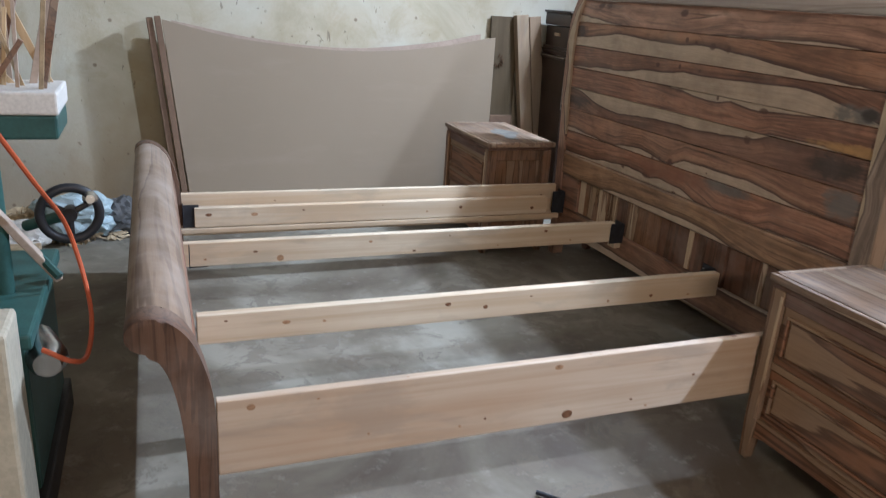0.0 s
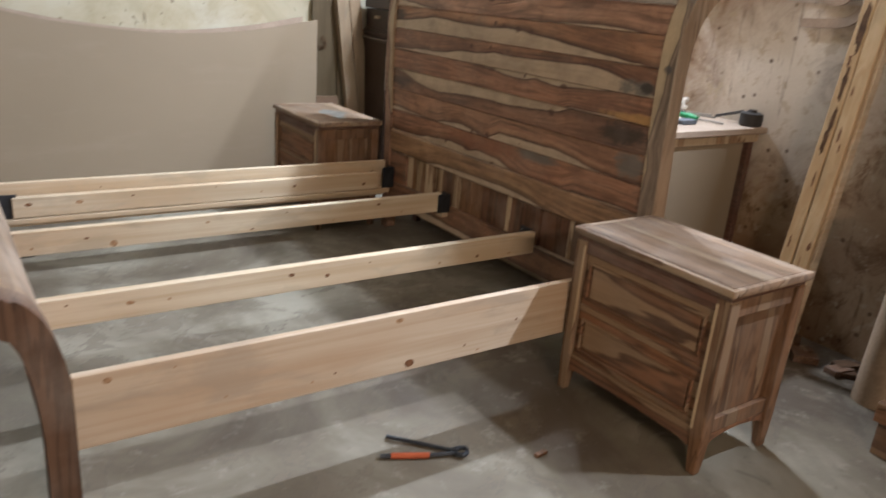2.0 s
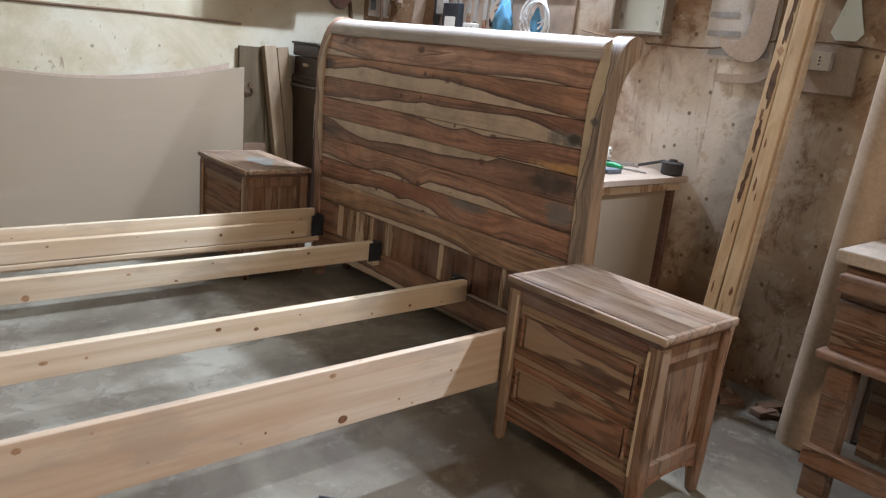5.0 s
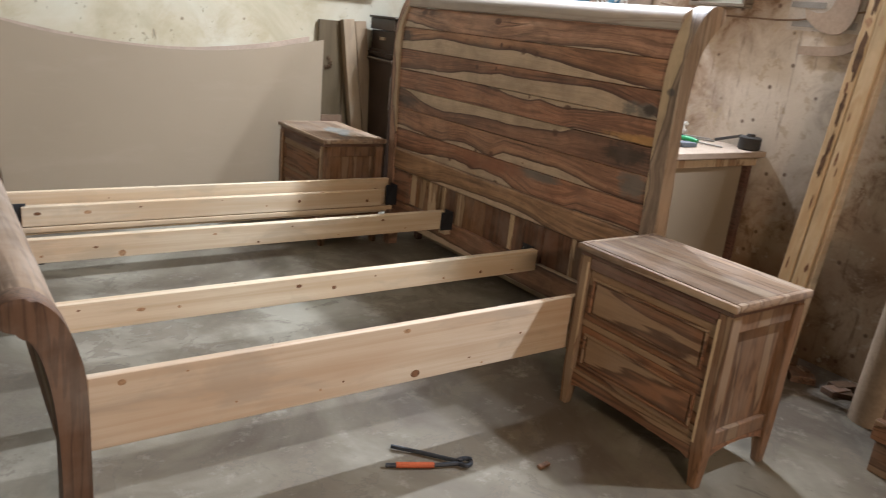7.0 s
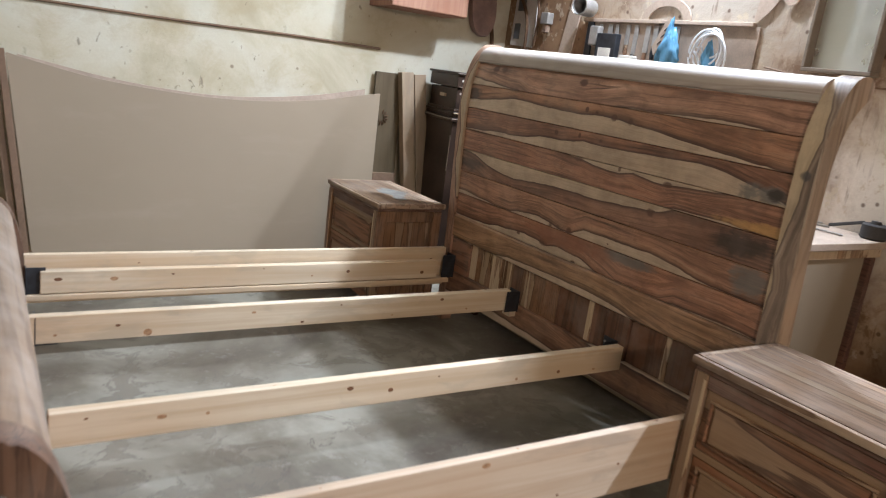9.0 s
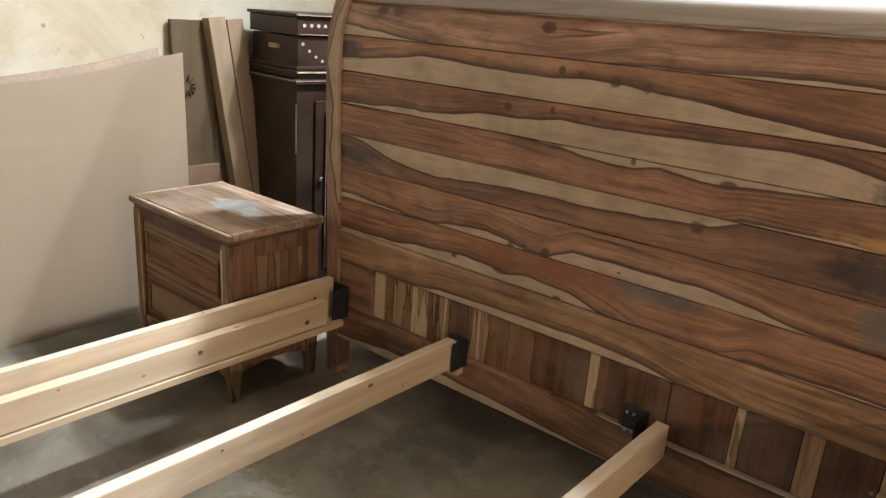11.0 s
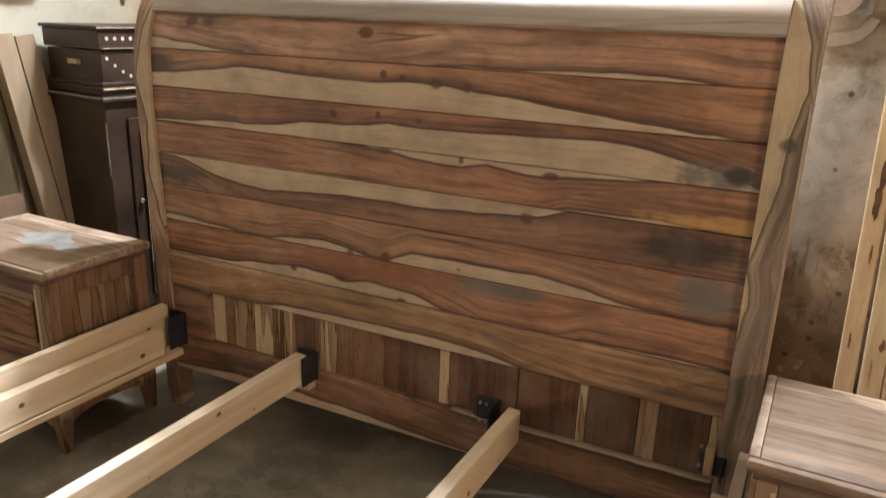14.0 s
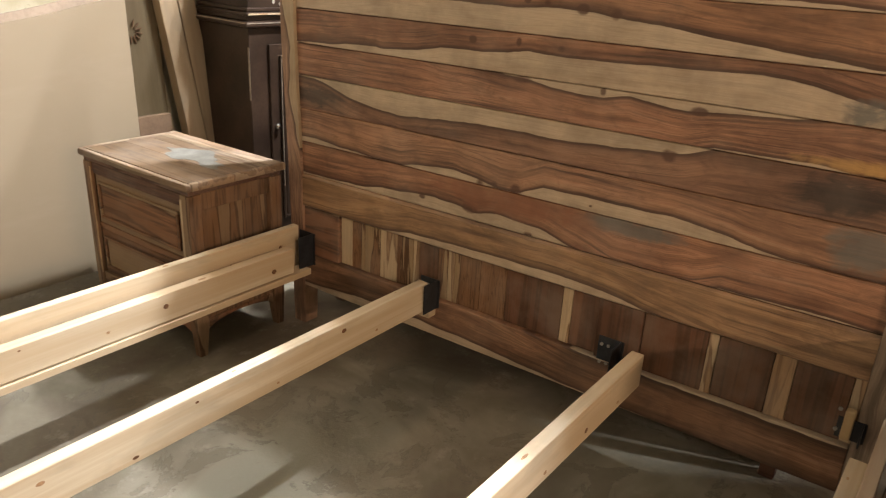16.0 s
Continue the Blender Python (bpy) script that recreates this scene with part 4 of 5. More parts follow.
part("base_moulding", box(0.0, 0.50, 0.0, 0.40, 0.0, 0.035, 0.006), M["walnut"], chest)
part("body", box(0.015, 0.49, 0.012, 0.39, 0.0355, 0.175, 0.003), M["walnut"], chest)
lid = part("lid", box(0.005, 0.495, 0.0, 0.40, 0.18, 0.255, 0.004), M["walnut"], chest)
part("lid_moulding", box(-0.008, 0.505, -0.012, 0.405, 0.2555, 0.27, 0.005), M["walnut"], lid)
part("worn_edge", box(-0.006, 0.503, -0.0135, -0.0122, 0.262, 0.267, 0), M["worn"], lid, "worn pale rim")
part("worn_edge", box(0.02, 0.30, -0.0012, -0.0002, 0.183, 0.187, 0), M["worn"], lid, "worn pale rim")
part("middle_moulding", box(0.003, 0.498, 0.0, 0.395, 0.0358, 0.052, 0.004), M["walnut"], chest)
part("lower_moulding", box(-0.006, 0.505, -0.008, 0.405, 0.020, 0.0345, 0.004), M["walnut"], chest)
part("gilt_line", box(0.0, 0.50, -0.0105, -0.0083, 0.024, 0.031, 0.0), M["stave_pale"], chest, "worn gilt strip")
for k in range(6):
    part("inlay_dot", tube([(0.04 + 0.035 * k, -0.0005, 0.222), (0.04 + 0.035 * k, -0.003, 0.222)], 0.008, 10), M["paper"], lid)
for k in range(7):
    a = k / 6
    part("inlay_dot", tube([(0.04 + 0.2 * a, 0.0115, 0.145 - 0.08 * math.sin(a * 2.2)), (0.04 + 0.2 * a, 0.009, 0.145 - 0.08 * math.sin(a * 2.2))], 0.007, 10), M["paper"], chest)
part("handle", box(0.011, 0.0145, 0.15, 0.25, 0.115, 0.135, 0.002), M["stave_pale"], chest, "worn brass side handle")

# wall cabinet and conduit
wc = thing("wall_cabinet", "red-brown laminate wall cabinet with a chrome handle", "cabinet")
part("body", box(1.90, 2.43, 2.775, 3.048, 1.62, 2.25, 0.003), M["red_laminate"], wc)
dr = part("door", box(1.905, 2.425, 2.753, 2.774, 1.625, 2.245, 0.003), M["red_laminate"], wc)
smooth(part("handle", tube(curve([(1.935, 2.752, 1.69), (1.935, 2.725, 1.705), (1.935, 2.72, 1.745), (1.935, 2.725, 1.785), (1.935, 2.752, 1.80)], 4), 0.006, 8), M["chrome"], dr))
part("lock", tube([(1.95, 2.752, 1.85), (1.95, 2.746, 1.85)], 0.009, 12), M["chrome"], dr)
tagged(smooth(part("conduit", tube(curve([(-2.0, 3.04, 1.385), (0.3, 3.04, 1.375), (0.9, 3.04, 1.373), (1.3, 3.04, 1.379), (1.75, 3.04, 1.377), (2.0, 3.04, 1.372)], 3), 0.007, 8), M["sheet_edge"])), "thin dusty electric conduit on the cream wall", "conduit")

# ---- against the brown wall ----
WX = X1 - 0.002


def wall_shape(name, label, category, pts, depth, mat, off=0.0, kindly=""):
    ob = part(name, extrude(pts, "x", WX - off - depth, WX - off, 0.001), mat)
    return tagged(ob, label, category, kindly)


# mirror in a deep frame
mir = thing("wall_mirror", "dusty mirror in a deep grey wooden frame", "mirror")
for y0, y1, z0, z1 in ((0.435, 0.745, 1.505, 1.521), (0.435, 0.745, 1.964, 1.98), (0.435, 0.451, 1.5215, 1.9635), (0.729, 0.745, 1.5215, 1.9635)):
    part("frame", box(WX - 0.07, WX, y0, y1, z0, z1, 0.003), M["grey_frame"], mir)
part("glass", box(WX - 0.02, WX - 0.001, 0.4515, 0.7285, 1.522, 1.963, 0), M["mirror"], mir)

# calendar poster with printed bars
cal = thing("wall_calendar", "faded paper calendar with grey printed bars", "poster")
part("sheet", box(WX - 0.004, WX, -0.085, 0.245, 1.425, 1.86, 0), M["paper"], cal)
for z0, z1, y0, y1 in ((1.80, 1.845, 0.16, 0.235), (1.69, 1.72, 0.1, 0.24), (1.60, 1.625, 0.1, 0.24), (1.52, 1.545, 0.08, 0.24), (1.74, 1.76, -0.05, 0.05), (1.44, 1.47, -0.07, 0.22)):
    part("printed_bar", box(WX - 0.0065, WX - 0.0045, y0, y1, z0, z1, 0), M["dull_tin"], cal)

# cut templates hanging on nails
stem = curve([(-0.03, 2.2), (-0.05, 2.0), (-0.075, 1.8), (-0.07, 1.6), (-0.06, 1.48), (-0.01, 1.42), (0.08, 1.43), (0.15, 1.475)], 5)
stem += curve([(0.165, 1.52), (0.1, 1.50), (0.05, 1.52), (0.03, 1.6), (0.02, 1.75), (0.045, 1.95), (0.05, 2.2)], 5)
wall_shape("wooden_template", "S-curved MDF template hanging on the brown wall", "template", stem, 0.01, M["mdf_cut"], 0.012)
hook = [(0.16, 1.70), (0.13, 1.86), (0.10, 1.93), (0.0, 1.93), (0.01, 1.76), (0.06, 1.74), (0.06, 1.80), (0.085, 1.86), (0.11, 1.80), (0.12, 1.72)]
wall_shape("wooden_template", "hook-shaped MDF template hanging on the brown wall", "template", hook, 0.008, M["mdf_cut"], 0.0245)
arc = curve([(0.155, 1.325), (0.06, 1.325), (-0.03, 1.335), (-0.08, 1.36), (-0.11, 1.41)], 4) + curve([(-0.08, 1.42), (-0.05, 1.385), (0.0, 1.37), (0.06, 1.365), (0.158, 1.36)], 4)
wall_shape("wooden_template", "short curved MDF template on the brown wall", "template", arc, 0.01, M["mdf_cut"], 0.002)
fin = curve([(1.06, 1.70), (0.98, 1.78), (0.93, 1.88), (0.87, 2.0), (0.80, 2.2)], 4) + curve([(0.92, 2.2), (0.99, 2.06), (1.05, 1.9), (1.075, 1.72)], 4)
wall_shape("wooden_template", "tall tapering MDF template hanging on the brown wall", "template", fin, 0.008, M["mdf_cut"], 0.004)
fin2 = curve([(0.90, 1.78), (0.86, 1.80), (0.83, 1.92), (0.80, 2.1)], 4) + curve([(0.86, 2.1), (0.90, 1.95), (0.935, 1.8)], 4)
wall_shape("wooden_template", "narrow curved MDF template hanging on the brown wall", "template", fin2, 0.008, M["mdf_cut"], 0.016)
shard = [(-0.305, 1.56), (-0.33, 1.64), (-0.368, 1.775), (-0.42, 1.60), (-0.435, 1.56), (-0.41, 1.53), (-0.33, 1.53)]
wall_shape("mirror_shard", "pointed broken mirror piece on the brown wall", "mirror", shard, 0.005, M["mirror"], 0.002)

# socket box on a board, with its cables
sb = thing("socket_board", "wooden board with a white double socket on the brown wall", "socket")
part("board", box(WX - 0.02, WX, -0.445, -0.20, 1.32, 1.505, 0.002), M["mdf_cut"], sb)
plate = part("socket_box", box(WX - 0.055, WX - 0.021, -0.35, -0.218, 1.41, 1.482, 0.004), M["white_plastic"], sb, "white plastic socket box")
for y in (-0.31, -0.265):
    part("outlet", box(WX - 0.058, WX - 0.0555, y - 0.014, y + 0.014, 1.42, 1.472, 0.001), M["white_plastic"], plate)
    for z in (1.433, 1.447, 1.46):
        part("hole", tube([(WX - 0.058, y, z), (WX - 0.0592, y, z)], 0.004, 8), M["black_plastic"], plate)
tagged(smooth(part("wall_cable", tube(curve([(WX - 0.006, 0.97, 1.51), (WX - 0.006, 0.7, 1.475), (WX - 0.006, 0.45, 1.465), (WX - 0.006, 0.2, 1.468), (WX - 0.006, -0.1, 1.515), (WX - 0.006, -0.3, 1.52), (WX - 0.006, -0.45, 1.51), (WX - 0.006, -0.56, 1.49), (WX - 0.006, -0.62, 1.44)], 5), 0.004, 8), M["sheet_edge"])), "dusty cable running along the brown wall", "cable")

# tool rack
rack = thing("tool_rack", "dusty wooden strip with hanging tools on the brown wall", "tool rack")
part("strip", box(WX - 0.03, WX, 1.06, 2.245, 1.685, 1.705, 0.003), M["mdf_cut"], rack)
part("back_board", box(WX - 0.012, WX, 1.03, 2.22, 1.44, 1.684, 0.002), M["shelf_wood"], rack)
rng = random.Random(4)
for k in range(9):
    y = 2.10 - k * 0.075 + rng.uniform(-0.015, 0.015)
    tool = thing("hand_tool", "dusty hand tool hanging from a rack", "tool", group="tools on the rack")
    ln = rng.uniform(0.10, 0.17)
    part("blade", box(WX - 0.022, WX - 0.014, y - rng.uniform(0.008, 0.02), y + rng.uniform(0.008, 0.02), 1.675 - ln, 1.675, 0.002), M["dull_tin"], tool)
    smooth(part("handle", tube([(WX - 0.02, y, 1.675 - ln), (WX - 0.02, y, 1.665 - ln - 0.03), (WX - 0.02, y, 1.675 - ln - 0.07)], [0.008, 0.014, 0.009], 8), M["old_bench" if k % 2 else "black_plastic"], tool))
ob = part("steel_plate", box(WX - 0.028, WX - 0.016, 2.15, 2.20, 1.47, 1.70, 0.002), M["steel"])
tagged(ob, "dark steel plate hanging at the tool rack", "tool")
pouch = thing("blue_box", "blue-grey plastic tool box hanging at the rack", "box")
part("shell", box(WX - 0.07, WX - 0.031, 1.90, 2.06, 1.46, 1.62, 0.006), M["steel"], pouch)
part("front_label", box(WX - 0.073, WX - 0.0705, 1.93, 2.03, 1.47, 1.54, 0.002), M["white_plastic"], pouch)
ob = part("charger", box(WX - 0.06, WX - 0.015, 2.07, 2.14, 1.55, 1.66, 0.006), M["dull_tin"])
tagged(ob, "grey metal case hanging at the tool rack", "case")
ws = thing("wall_socket", "dusty white wall socket", "socket")
part("plate", box(WX - 0.05, WX - 0.013, 1.77, 1.88, 1.45, 1.51, 0.004), M["white_plastic"], ws)
for y in (1.80, 1.84):
    part("hole", box(WX - 0.0515, WX - 0.0502, y - 0.004, y + 0.004, 1.475, 1.49, 0), M["black_plastic"], ws)
saw = [(1.62, 1.56), (1.55, 1.70), (1.53, 1.715), (1.525, 1.68), (1.56, 1.58), (1.60, 1.52)]
ob = part("vented_plate", extrude(saw, "x", WX - 0.075, WX - 0.068), M["mdf_cut"])
tagged(ob, "slotted wooden plate hanging at the rack", "plate")
for k in range(3):
    part("slot", beam((WX - 0.0755, 1.585 - 0.016 * k, 1.575 + 0.035 * k), (WX - 0.0755, 1.563 - 0.016 * k, 1.593 + 0.035 * k), 0.006, 0.002, (0, 1, 0), 0), M["black_plastic"], ob)
loops = []
for k in range(6):
    r, cy, cz = 0.060 + 0.009 * k, 1.235 + 0.016 * math.sin(k * 2.1), 1.585 - 0.012 * k + 0.012 * math.cos(k * 1.7)
    loops += [(WX - 0.075 - 0.006 * k, cy + r * math.cos(a), cz + r * 1.15 * math.sin(a)) for a in [2 * math.pi * j / 24 for j in range(24)]]
tagged(smooth(part("cable_coil", tube(loops, 0.0048, 8), M["cable"])), "coil of white cable hanging on the rack", "cable")
can = thing("tin_can", "open tin can lying on the tool rack", "can")
axis = Vector((0.12, 0.03, 0.0)).normalized()
mouth = Vector((WX - 0.16, 2.15, 1.7555))
bm = bmesh.new()
side = Vector((-axis.y, axis.x, 0))
rings = []
for d, r in ((0.0, 0.0465), (0.0, 0.05), (0.004, 0.05), (0.12, 0.05), (0.12, 0.01), (0.112, 0.01), (0.112, 0.0465)):
    rings.append([bm.verts.new(mouth + axis * d + r * (side * math.cos(a) + Vector((0, 0, 1)) * math.sin(a))) for a in [2 * math.pi * k / 24 for k in range(24)]])
for ra, rb in zip(rings, rings[1:] + rings[:1]):
    for k in range(24):
        bm.faces.new((ra[k], ra[(k + 1) % 24], rb[(k + 1) % 24], rb[k]))
bmesh.ops.recalc_face_normals(bm, faces=bm.faces[:])
smooth(part("shell", bm, M["dull_tin"], can))
part("rim", tube([mouth + 0.0505 * (side * math.cos(a) + Vector((0, 0, 1)) * math.sin(a)) for a in [2 * math.pi * k / 24 for k in range(24)]], 0.002, 6, closed=True), M["chrome"], can)
disc = [(1.62 + 0.17 * math.cos(math.pi * k / 16), 1.707 + 0.11 * math.sin(math.pi * k / 16)) for k in range(17)] + [(1.62 + 0.12 * math.cos(math.pi * k / 16), 1.707 + 0.07 * math.sin(math.pi * k / 16)) for k in range(16, -1, -1)]
wall_shape("wooden_ring", "half-round MDF ring template resting on the rack", "template", disc, 0.012, M["mdf_cut"], 0.004)

# end plank, plug, paper and bag near the corner
pl = curve([(2.47, 1.40), (2.43, 1.6), (2.385, 1.85), (2.36, 1.965), (2.33, 1.985)], 4) + curve([(2.26, 1.98), (2.265, 1.93), (2.30, 1.75), (2.33, 1.55), (2.355, 1.40)], 4)
wall_shape("wooden_template", "tall bowed MDF strip hanging on the wall", "template", pl, 0.012, M["mdf_cut"], 0.001)
pg = thing("hanging_plug", "small grey transformer hanging on a hook", "plug")
part("body", box(WX - 0.05, WX, 2.56, 2.63, 1.66, 1.73, 0.005), M["dull_tin"], pg)
part("tail", box(WX - 0.04, WX - 0.005, 2.575, 2.615, 1.61, 1.6595, 0.004), M["old_bench"], pg)
cp = thing("hanging_papers", "dark printed papers curling on the wall", "paper")
part("sheet", extrude(curve([(2.96, 1.93), (2.9, 1.92), (2.80, 1.90), (2.74, 1.80), (2.725, 1.65), (2.73, 1.51)], 3) + [(2.97, 1.52)], "x", WX - 0.012, WX - 0.004), M["paper"], cp)
part("printed_bar", box(WX - 0.016, WX - 0.0125, 2.85, 2.93, 1.74, 1.86, 0), M["dark_paper"], cp)
part("printed_bar", box(WX - 0.016, WX - 0.0125, 2.88, 2.94, 1.56, 1.66, 0), M["dark_paper"], cp)
bg = curve([(2.60, 1.80), (2.61, 1.70), (2.64, 1.60), (2.70, 1.545), (2.77, 1.56), (2.80, 1.66), (2.79, 1.78), (2.76, 1.93), (2.74, 1.95), (2.73, 1.85), (2.70, 1.76), (2.66, 1.77), (2.63, 1.83)], 4)
ob = part("leather_bag", extrude(bg, "y", 2.985, 3.04, 0.012), M["leather"])
tagged(smooth(ob), "sagging dusty leather tool bag hanging in the corner", "bag")

straps = thing("hanging_straps", "dark leather straps hanging under the corner shelf", "straps")
smooth(part("strap", tube(curve([(2.70, 3.03, 1.93), (2.72, 3.03, 1.83), (2.745, 3.03, 1.75), (2.80, 3.03, 1.64), (2.83, 3.03, 1.50), (2.836, 3.03, 1.40)], 4), 0.013, 8), M["bark"], straps))
smooth(part("strap", tube(curve([(WX - 0.02, 2.99, 1.93), (WX - 0.03, 2.92, 1.86), (WX - 0.03, 2.83, 1.75), (WX - 0.03, 2.785, 1.64), (WX - 0.03, 2.775, 1.45)], 4), 0.011, 8), M["bark"], straps))
smooth(part("strap", tube(curve([(WX - 0.02, 2.66, 1.93), (WX - 0.03, 2.70, 1.82), (WX - 0.03, 2.67, 1.68), (WX - 0.03, 2.69, 1.52)], 4), 0.008, 8), M["bark"], straps))
ob = part("dark_case", box(2.86, WX - 0.02, 2.955, 3.03, 1.845, 1.905, 0.006), M["black_plastic"])
tagged(ob, "small dark plastic case hanging under the corner shelf", "case")

# sloping shelf with tins and boxes
sh = thing("wall_shelf", "dusty wooden corner shelf loaded with cartons", "shelf", pose(0, 0, 0))


def shelf_z(x):
    return 1.985 - (2.95 - x) * 0.06


b = box(2.44, WX, 2.50, 3.04, -0.028, 0.0, 0.004)
for v in b.verts:
    v.co.z += shelf_z(v.co.x)
part("board", b, M["shelf_wood"], sh)
part("support", box(2.46, WX, 3.01, 3.04, 1.86, shelf_z(2.44) - 0.029, 0.003), M["mdf_cut"], sh)
for xa, xb, y0, y1, h, mat, lab in ((2.45, 2.505, 2.60, 2.78, 0.075, "white_plastic", "white carton on the shelf"), (2.512, 2.572, 2.56, 2.70, 0.10, "cloth_blue", "pale blue carton on the shelf"),
                                    (2.576, 2.665, 2.54, 2.68, 0.085, "white_plastic", "white carton on the shelf"), (2.67, 2.75, 2.53, 2.66, 0.07, "carton_red", "red and white carton on the shelf")):
    ob = part("carton", box(xa, xb, y0, y1, 0, h, 0.002), M[mat])
    ob.matrix_basis = pose(0, 0, shelf_z(xb) + 0.0005)
    tagged(ob, lab, "box")
    if mat == "carton_red":
        part("printed_bar", box(xa + 0.004, xb - 0.004, y0 - 0.0015, y0 - 0.0005, 0.004, 0.028, 0), M["white_plastic"], ob)
for k in range(3):
    ob = part("paper_stack", box(2.45 + 0.01 * k, 2.53 + 0.006 * k, 2.505, 2.55, 0.006 * k, 0.0055 + 0.006 * k, 0.001), M["paper"])
    ob.matrix_basis = pose(0, 0, shelf_z(2.54) + 0.0005)
    tagged(ob, "flat grey papers at the shelf's edge", "paper")

# table by the wall behind the headboard
tb = thing("work_table", "beige panelled work table behind the bed", "table")
part("top", box(2.125, 2.945, 0.20, 1.95, 0.852, 0.879, 0.003), M["mdf_cut"], tb)
part("front_panel", box(2.24, 2.868, 0.258, 0.272, 0.05, 0.807, 0.002), M["mdf"], tb)
part("side_panel", box(2.225, 2.239, 0.285, 1.91, 0.02, 0.807, 0.002), M["mdf"], tb)
part("apron", box(2.20, 2.94, 0.236, 0.25, 0.808, 0.851, 0.002), M["stave_pale"], tb)
for x, y in ((2.210, 0.262), (2.905, 0.262), (2.215, 1.935), (2.83, 1.935)):
    part("leg", box(x - 0.022, x + 0.013, y - 0.022, y + 0.020, 0.0, 0.807, 0.003), M["stand_dark"], tb)
for a, b, c, mat, lab in (((2.71, 0.51), (2.70, 0.405), (2.744, 0.30), "green_plastic", "green-handled screwdriver on the table"), ((2.72, 0.60), (2.78, 0.54), (2.88, 0.44), "steel", "steel rasp on the table"),
                          ((2.60, 0.56), (2.60, 0.47), (2.63, 0.36), "green_plastic", "green-handled chisel on the table"), ((2.76, 0.70), (2.82, 0.62), (2.93, 0.50), "steel", "long steel bar on the table")):
    tool = thing("hand_tool", lab, "tool", group="tools on the work table")
    smooth(part("shaft", tube([(*b, 0.889), (*c, 0.884)], 0.0045, 8), M["dull_tin"], tool))
    mid = ((a[0] + b[0]) / 2, (a[1] + b[1]) / 2)
    smooth(part("handle", tube([(*a, 0.892), (*mid, 0.893), (*b, 0.891)], [0.011, 0.014, 0.009], 10), M[mat], tool))
ob = part("oil_stone", box(2.50, 2.60, 0.33, 0.385, 0.8795, 0.899, 0.003), M["cloth_slate"])
tagged(ob, "blue-grey sharpening stone on the table", "stone")
tape = thing("tape_reel", "dark tape measure reel on the table", "tape measure")
smooth(part("drum", tube([(2.885, 0.258, 0.8795), (2.885, 0.258, 0.885), (2.885, 0.258, 0.935), (2.885, 0.258, 0.94)], [0.043, 0.05, 0.05, 0.042], 24), M["reel"], tape))
smooth(part("hub", tube([(2.885, 0.258, 0.9405), (2.885, 0.258, 0.952)], [0.022, 0.018], 12), M["reel"], tape))
part("crank", beam((2.89, 0.305, 0.937), (2.88, 0.445, 0.892), 0.014, 0.006), M["reel"], tape)

# leaning timber
def batten(label, base, head, width, depth, patches, mat, seed):
    """A sawn batten with bark patches and knots on its face towards the room."""
    bt = thing("timber_batten", label, "batten", group="battens at the brown wall")
    part("length", beam(base, head, width, depth, (0, 1, 0), 0.004), mat, bt)
    p, q = Vector(base), Vector(head)
    d = (q - p).normalized()
    across = (Vector((0, 1, 0)) - d * d.y).normalized()
    out = d.cross(across).normalized()
    out = -out if out.x > 0 else out
    r = random.Random(seed)
    for s0, w0, long, wide, m in patches:
        bm = bmesh.new()
        n = 16
        ring = []
        for k in range(n):
            a = 2 * math.pi * k / n
            f = 1 + r.uniform(-0.35, 0.25)
            ring.append(p + d * (s0 + long * f * math.cos(a)) + across * max(-width * 0.46, min(width * 0.46, w0 + wide * f * math.sin(a))) + out * (depth / 2))
        lo = [bm.verts.new(c - out * 0.001) for c in ring]
        hi = [bm.verts.new(c + out * 0.0008) for c in ring]
        bm.faces.new(hi)
        for k in range(n):
            bm.faces.new((lo[k], lo[(k + 1) % n], hi[(k + 1) % n], hi[k]))
        bmesh.ops.recalc_face_normals(bm, faces=bm.faces[:])
        part("bark_patch" if m == "bark" else "knot", bm, M[m], bt)


batten("yellowish pine batten with dark bark patches leaning at the brown wall", (2.575, -0.203, 0), (2.905, -0.172, 1.80), 0.052, 0.045,
       [(1.72, -0.005, 0.09, 0.012, "bark"), (1.58, -0.004, 0.07, 0.011, "bark"), (1.49, 0.0, 0.02, 0.014, "knot_pale"), (1.36, -0.006, 0.09, 0.013, "bark"), (1.23, 0.004, 0.03, 0.006, "knot"),
        (1.13, -0.003, 0.07, 0.010, "bark"), (1.0, -0.006, 0.05, 0.009, "bark"), (0.92, 0.0, 0.06, 0.010, "bark"), (0.76, -0.008, 0.03, 0.004, "knot"), (0.5, 0.006, 0.03, 0.004, "knot")], M["pine_up"], 3)
batten("plain yellowish pine batten with few knots leaning at the brown wall", (2.575, -0.272, 0), (2.905, -0.23, 1.83), 0.06, 0.05,
       [(1.5, 0.012, 0.02, 0.004, "knot_pale"), (1.12, 0.014, 0.018, 0.004, "knot"), (0.95, 0.01, 0.028, 0.005, "knot"), (0.9, -0.004, 0.02, 0.003, "knot"), (0.5, -0.012, 0.02, 0.007, "knot"), (0.42, 0.006, 0.05, 0.003, "knot_pale")], M["pine_up"], 4)
part("side_strip", beam((2.585, -0.311, 0), (2.915, -0.2675, 1.80), 0.012, 0.045, (0, 1, 0), 0.002), M["pine"], bpy.data.objects["timber_batten.001"], "paler sawn edge strip")
ob = smooth(part("wooden_pole", tube([(2.64, -0.655, 0.0), (2.58, -0.725, 1.1), (2.50, -0.80, 2.2)], 0.072, 20), M["pole"]))
tagged(ob, "thick dusty round wooden pole standing by the bench", "pole")
leaning("plank", "short dusty wide plank leaning beside the pole", (2.85, -0.715, 0), (2.875, -0.735, 1.19), 0.14, 0.03, M["mdf_cut"], (0, 1, 0))
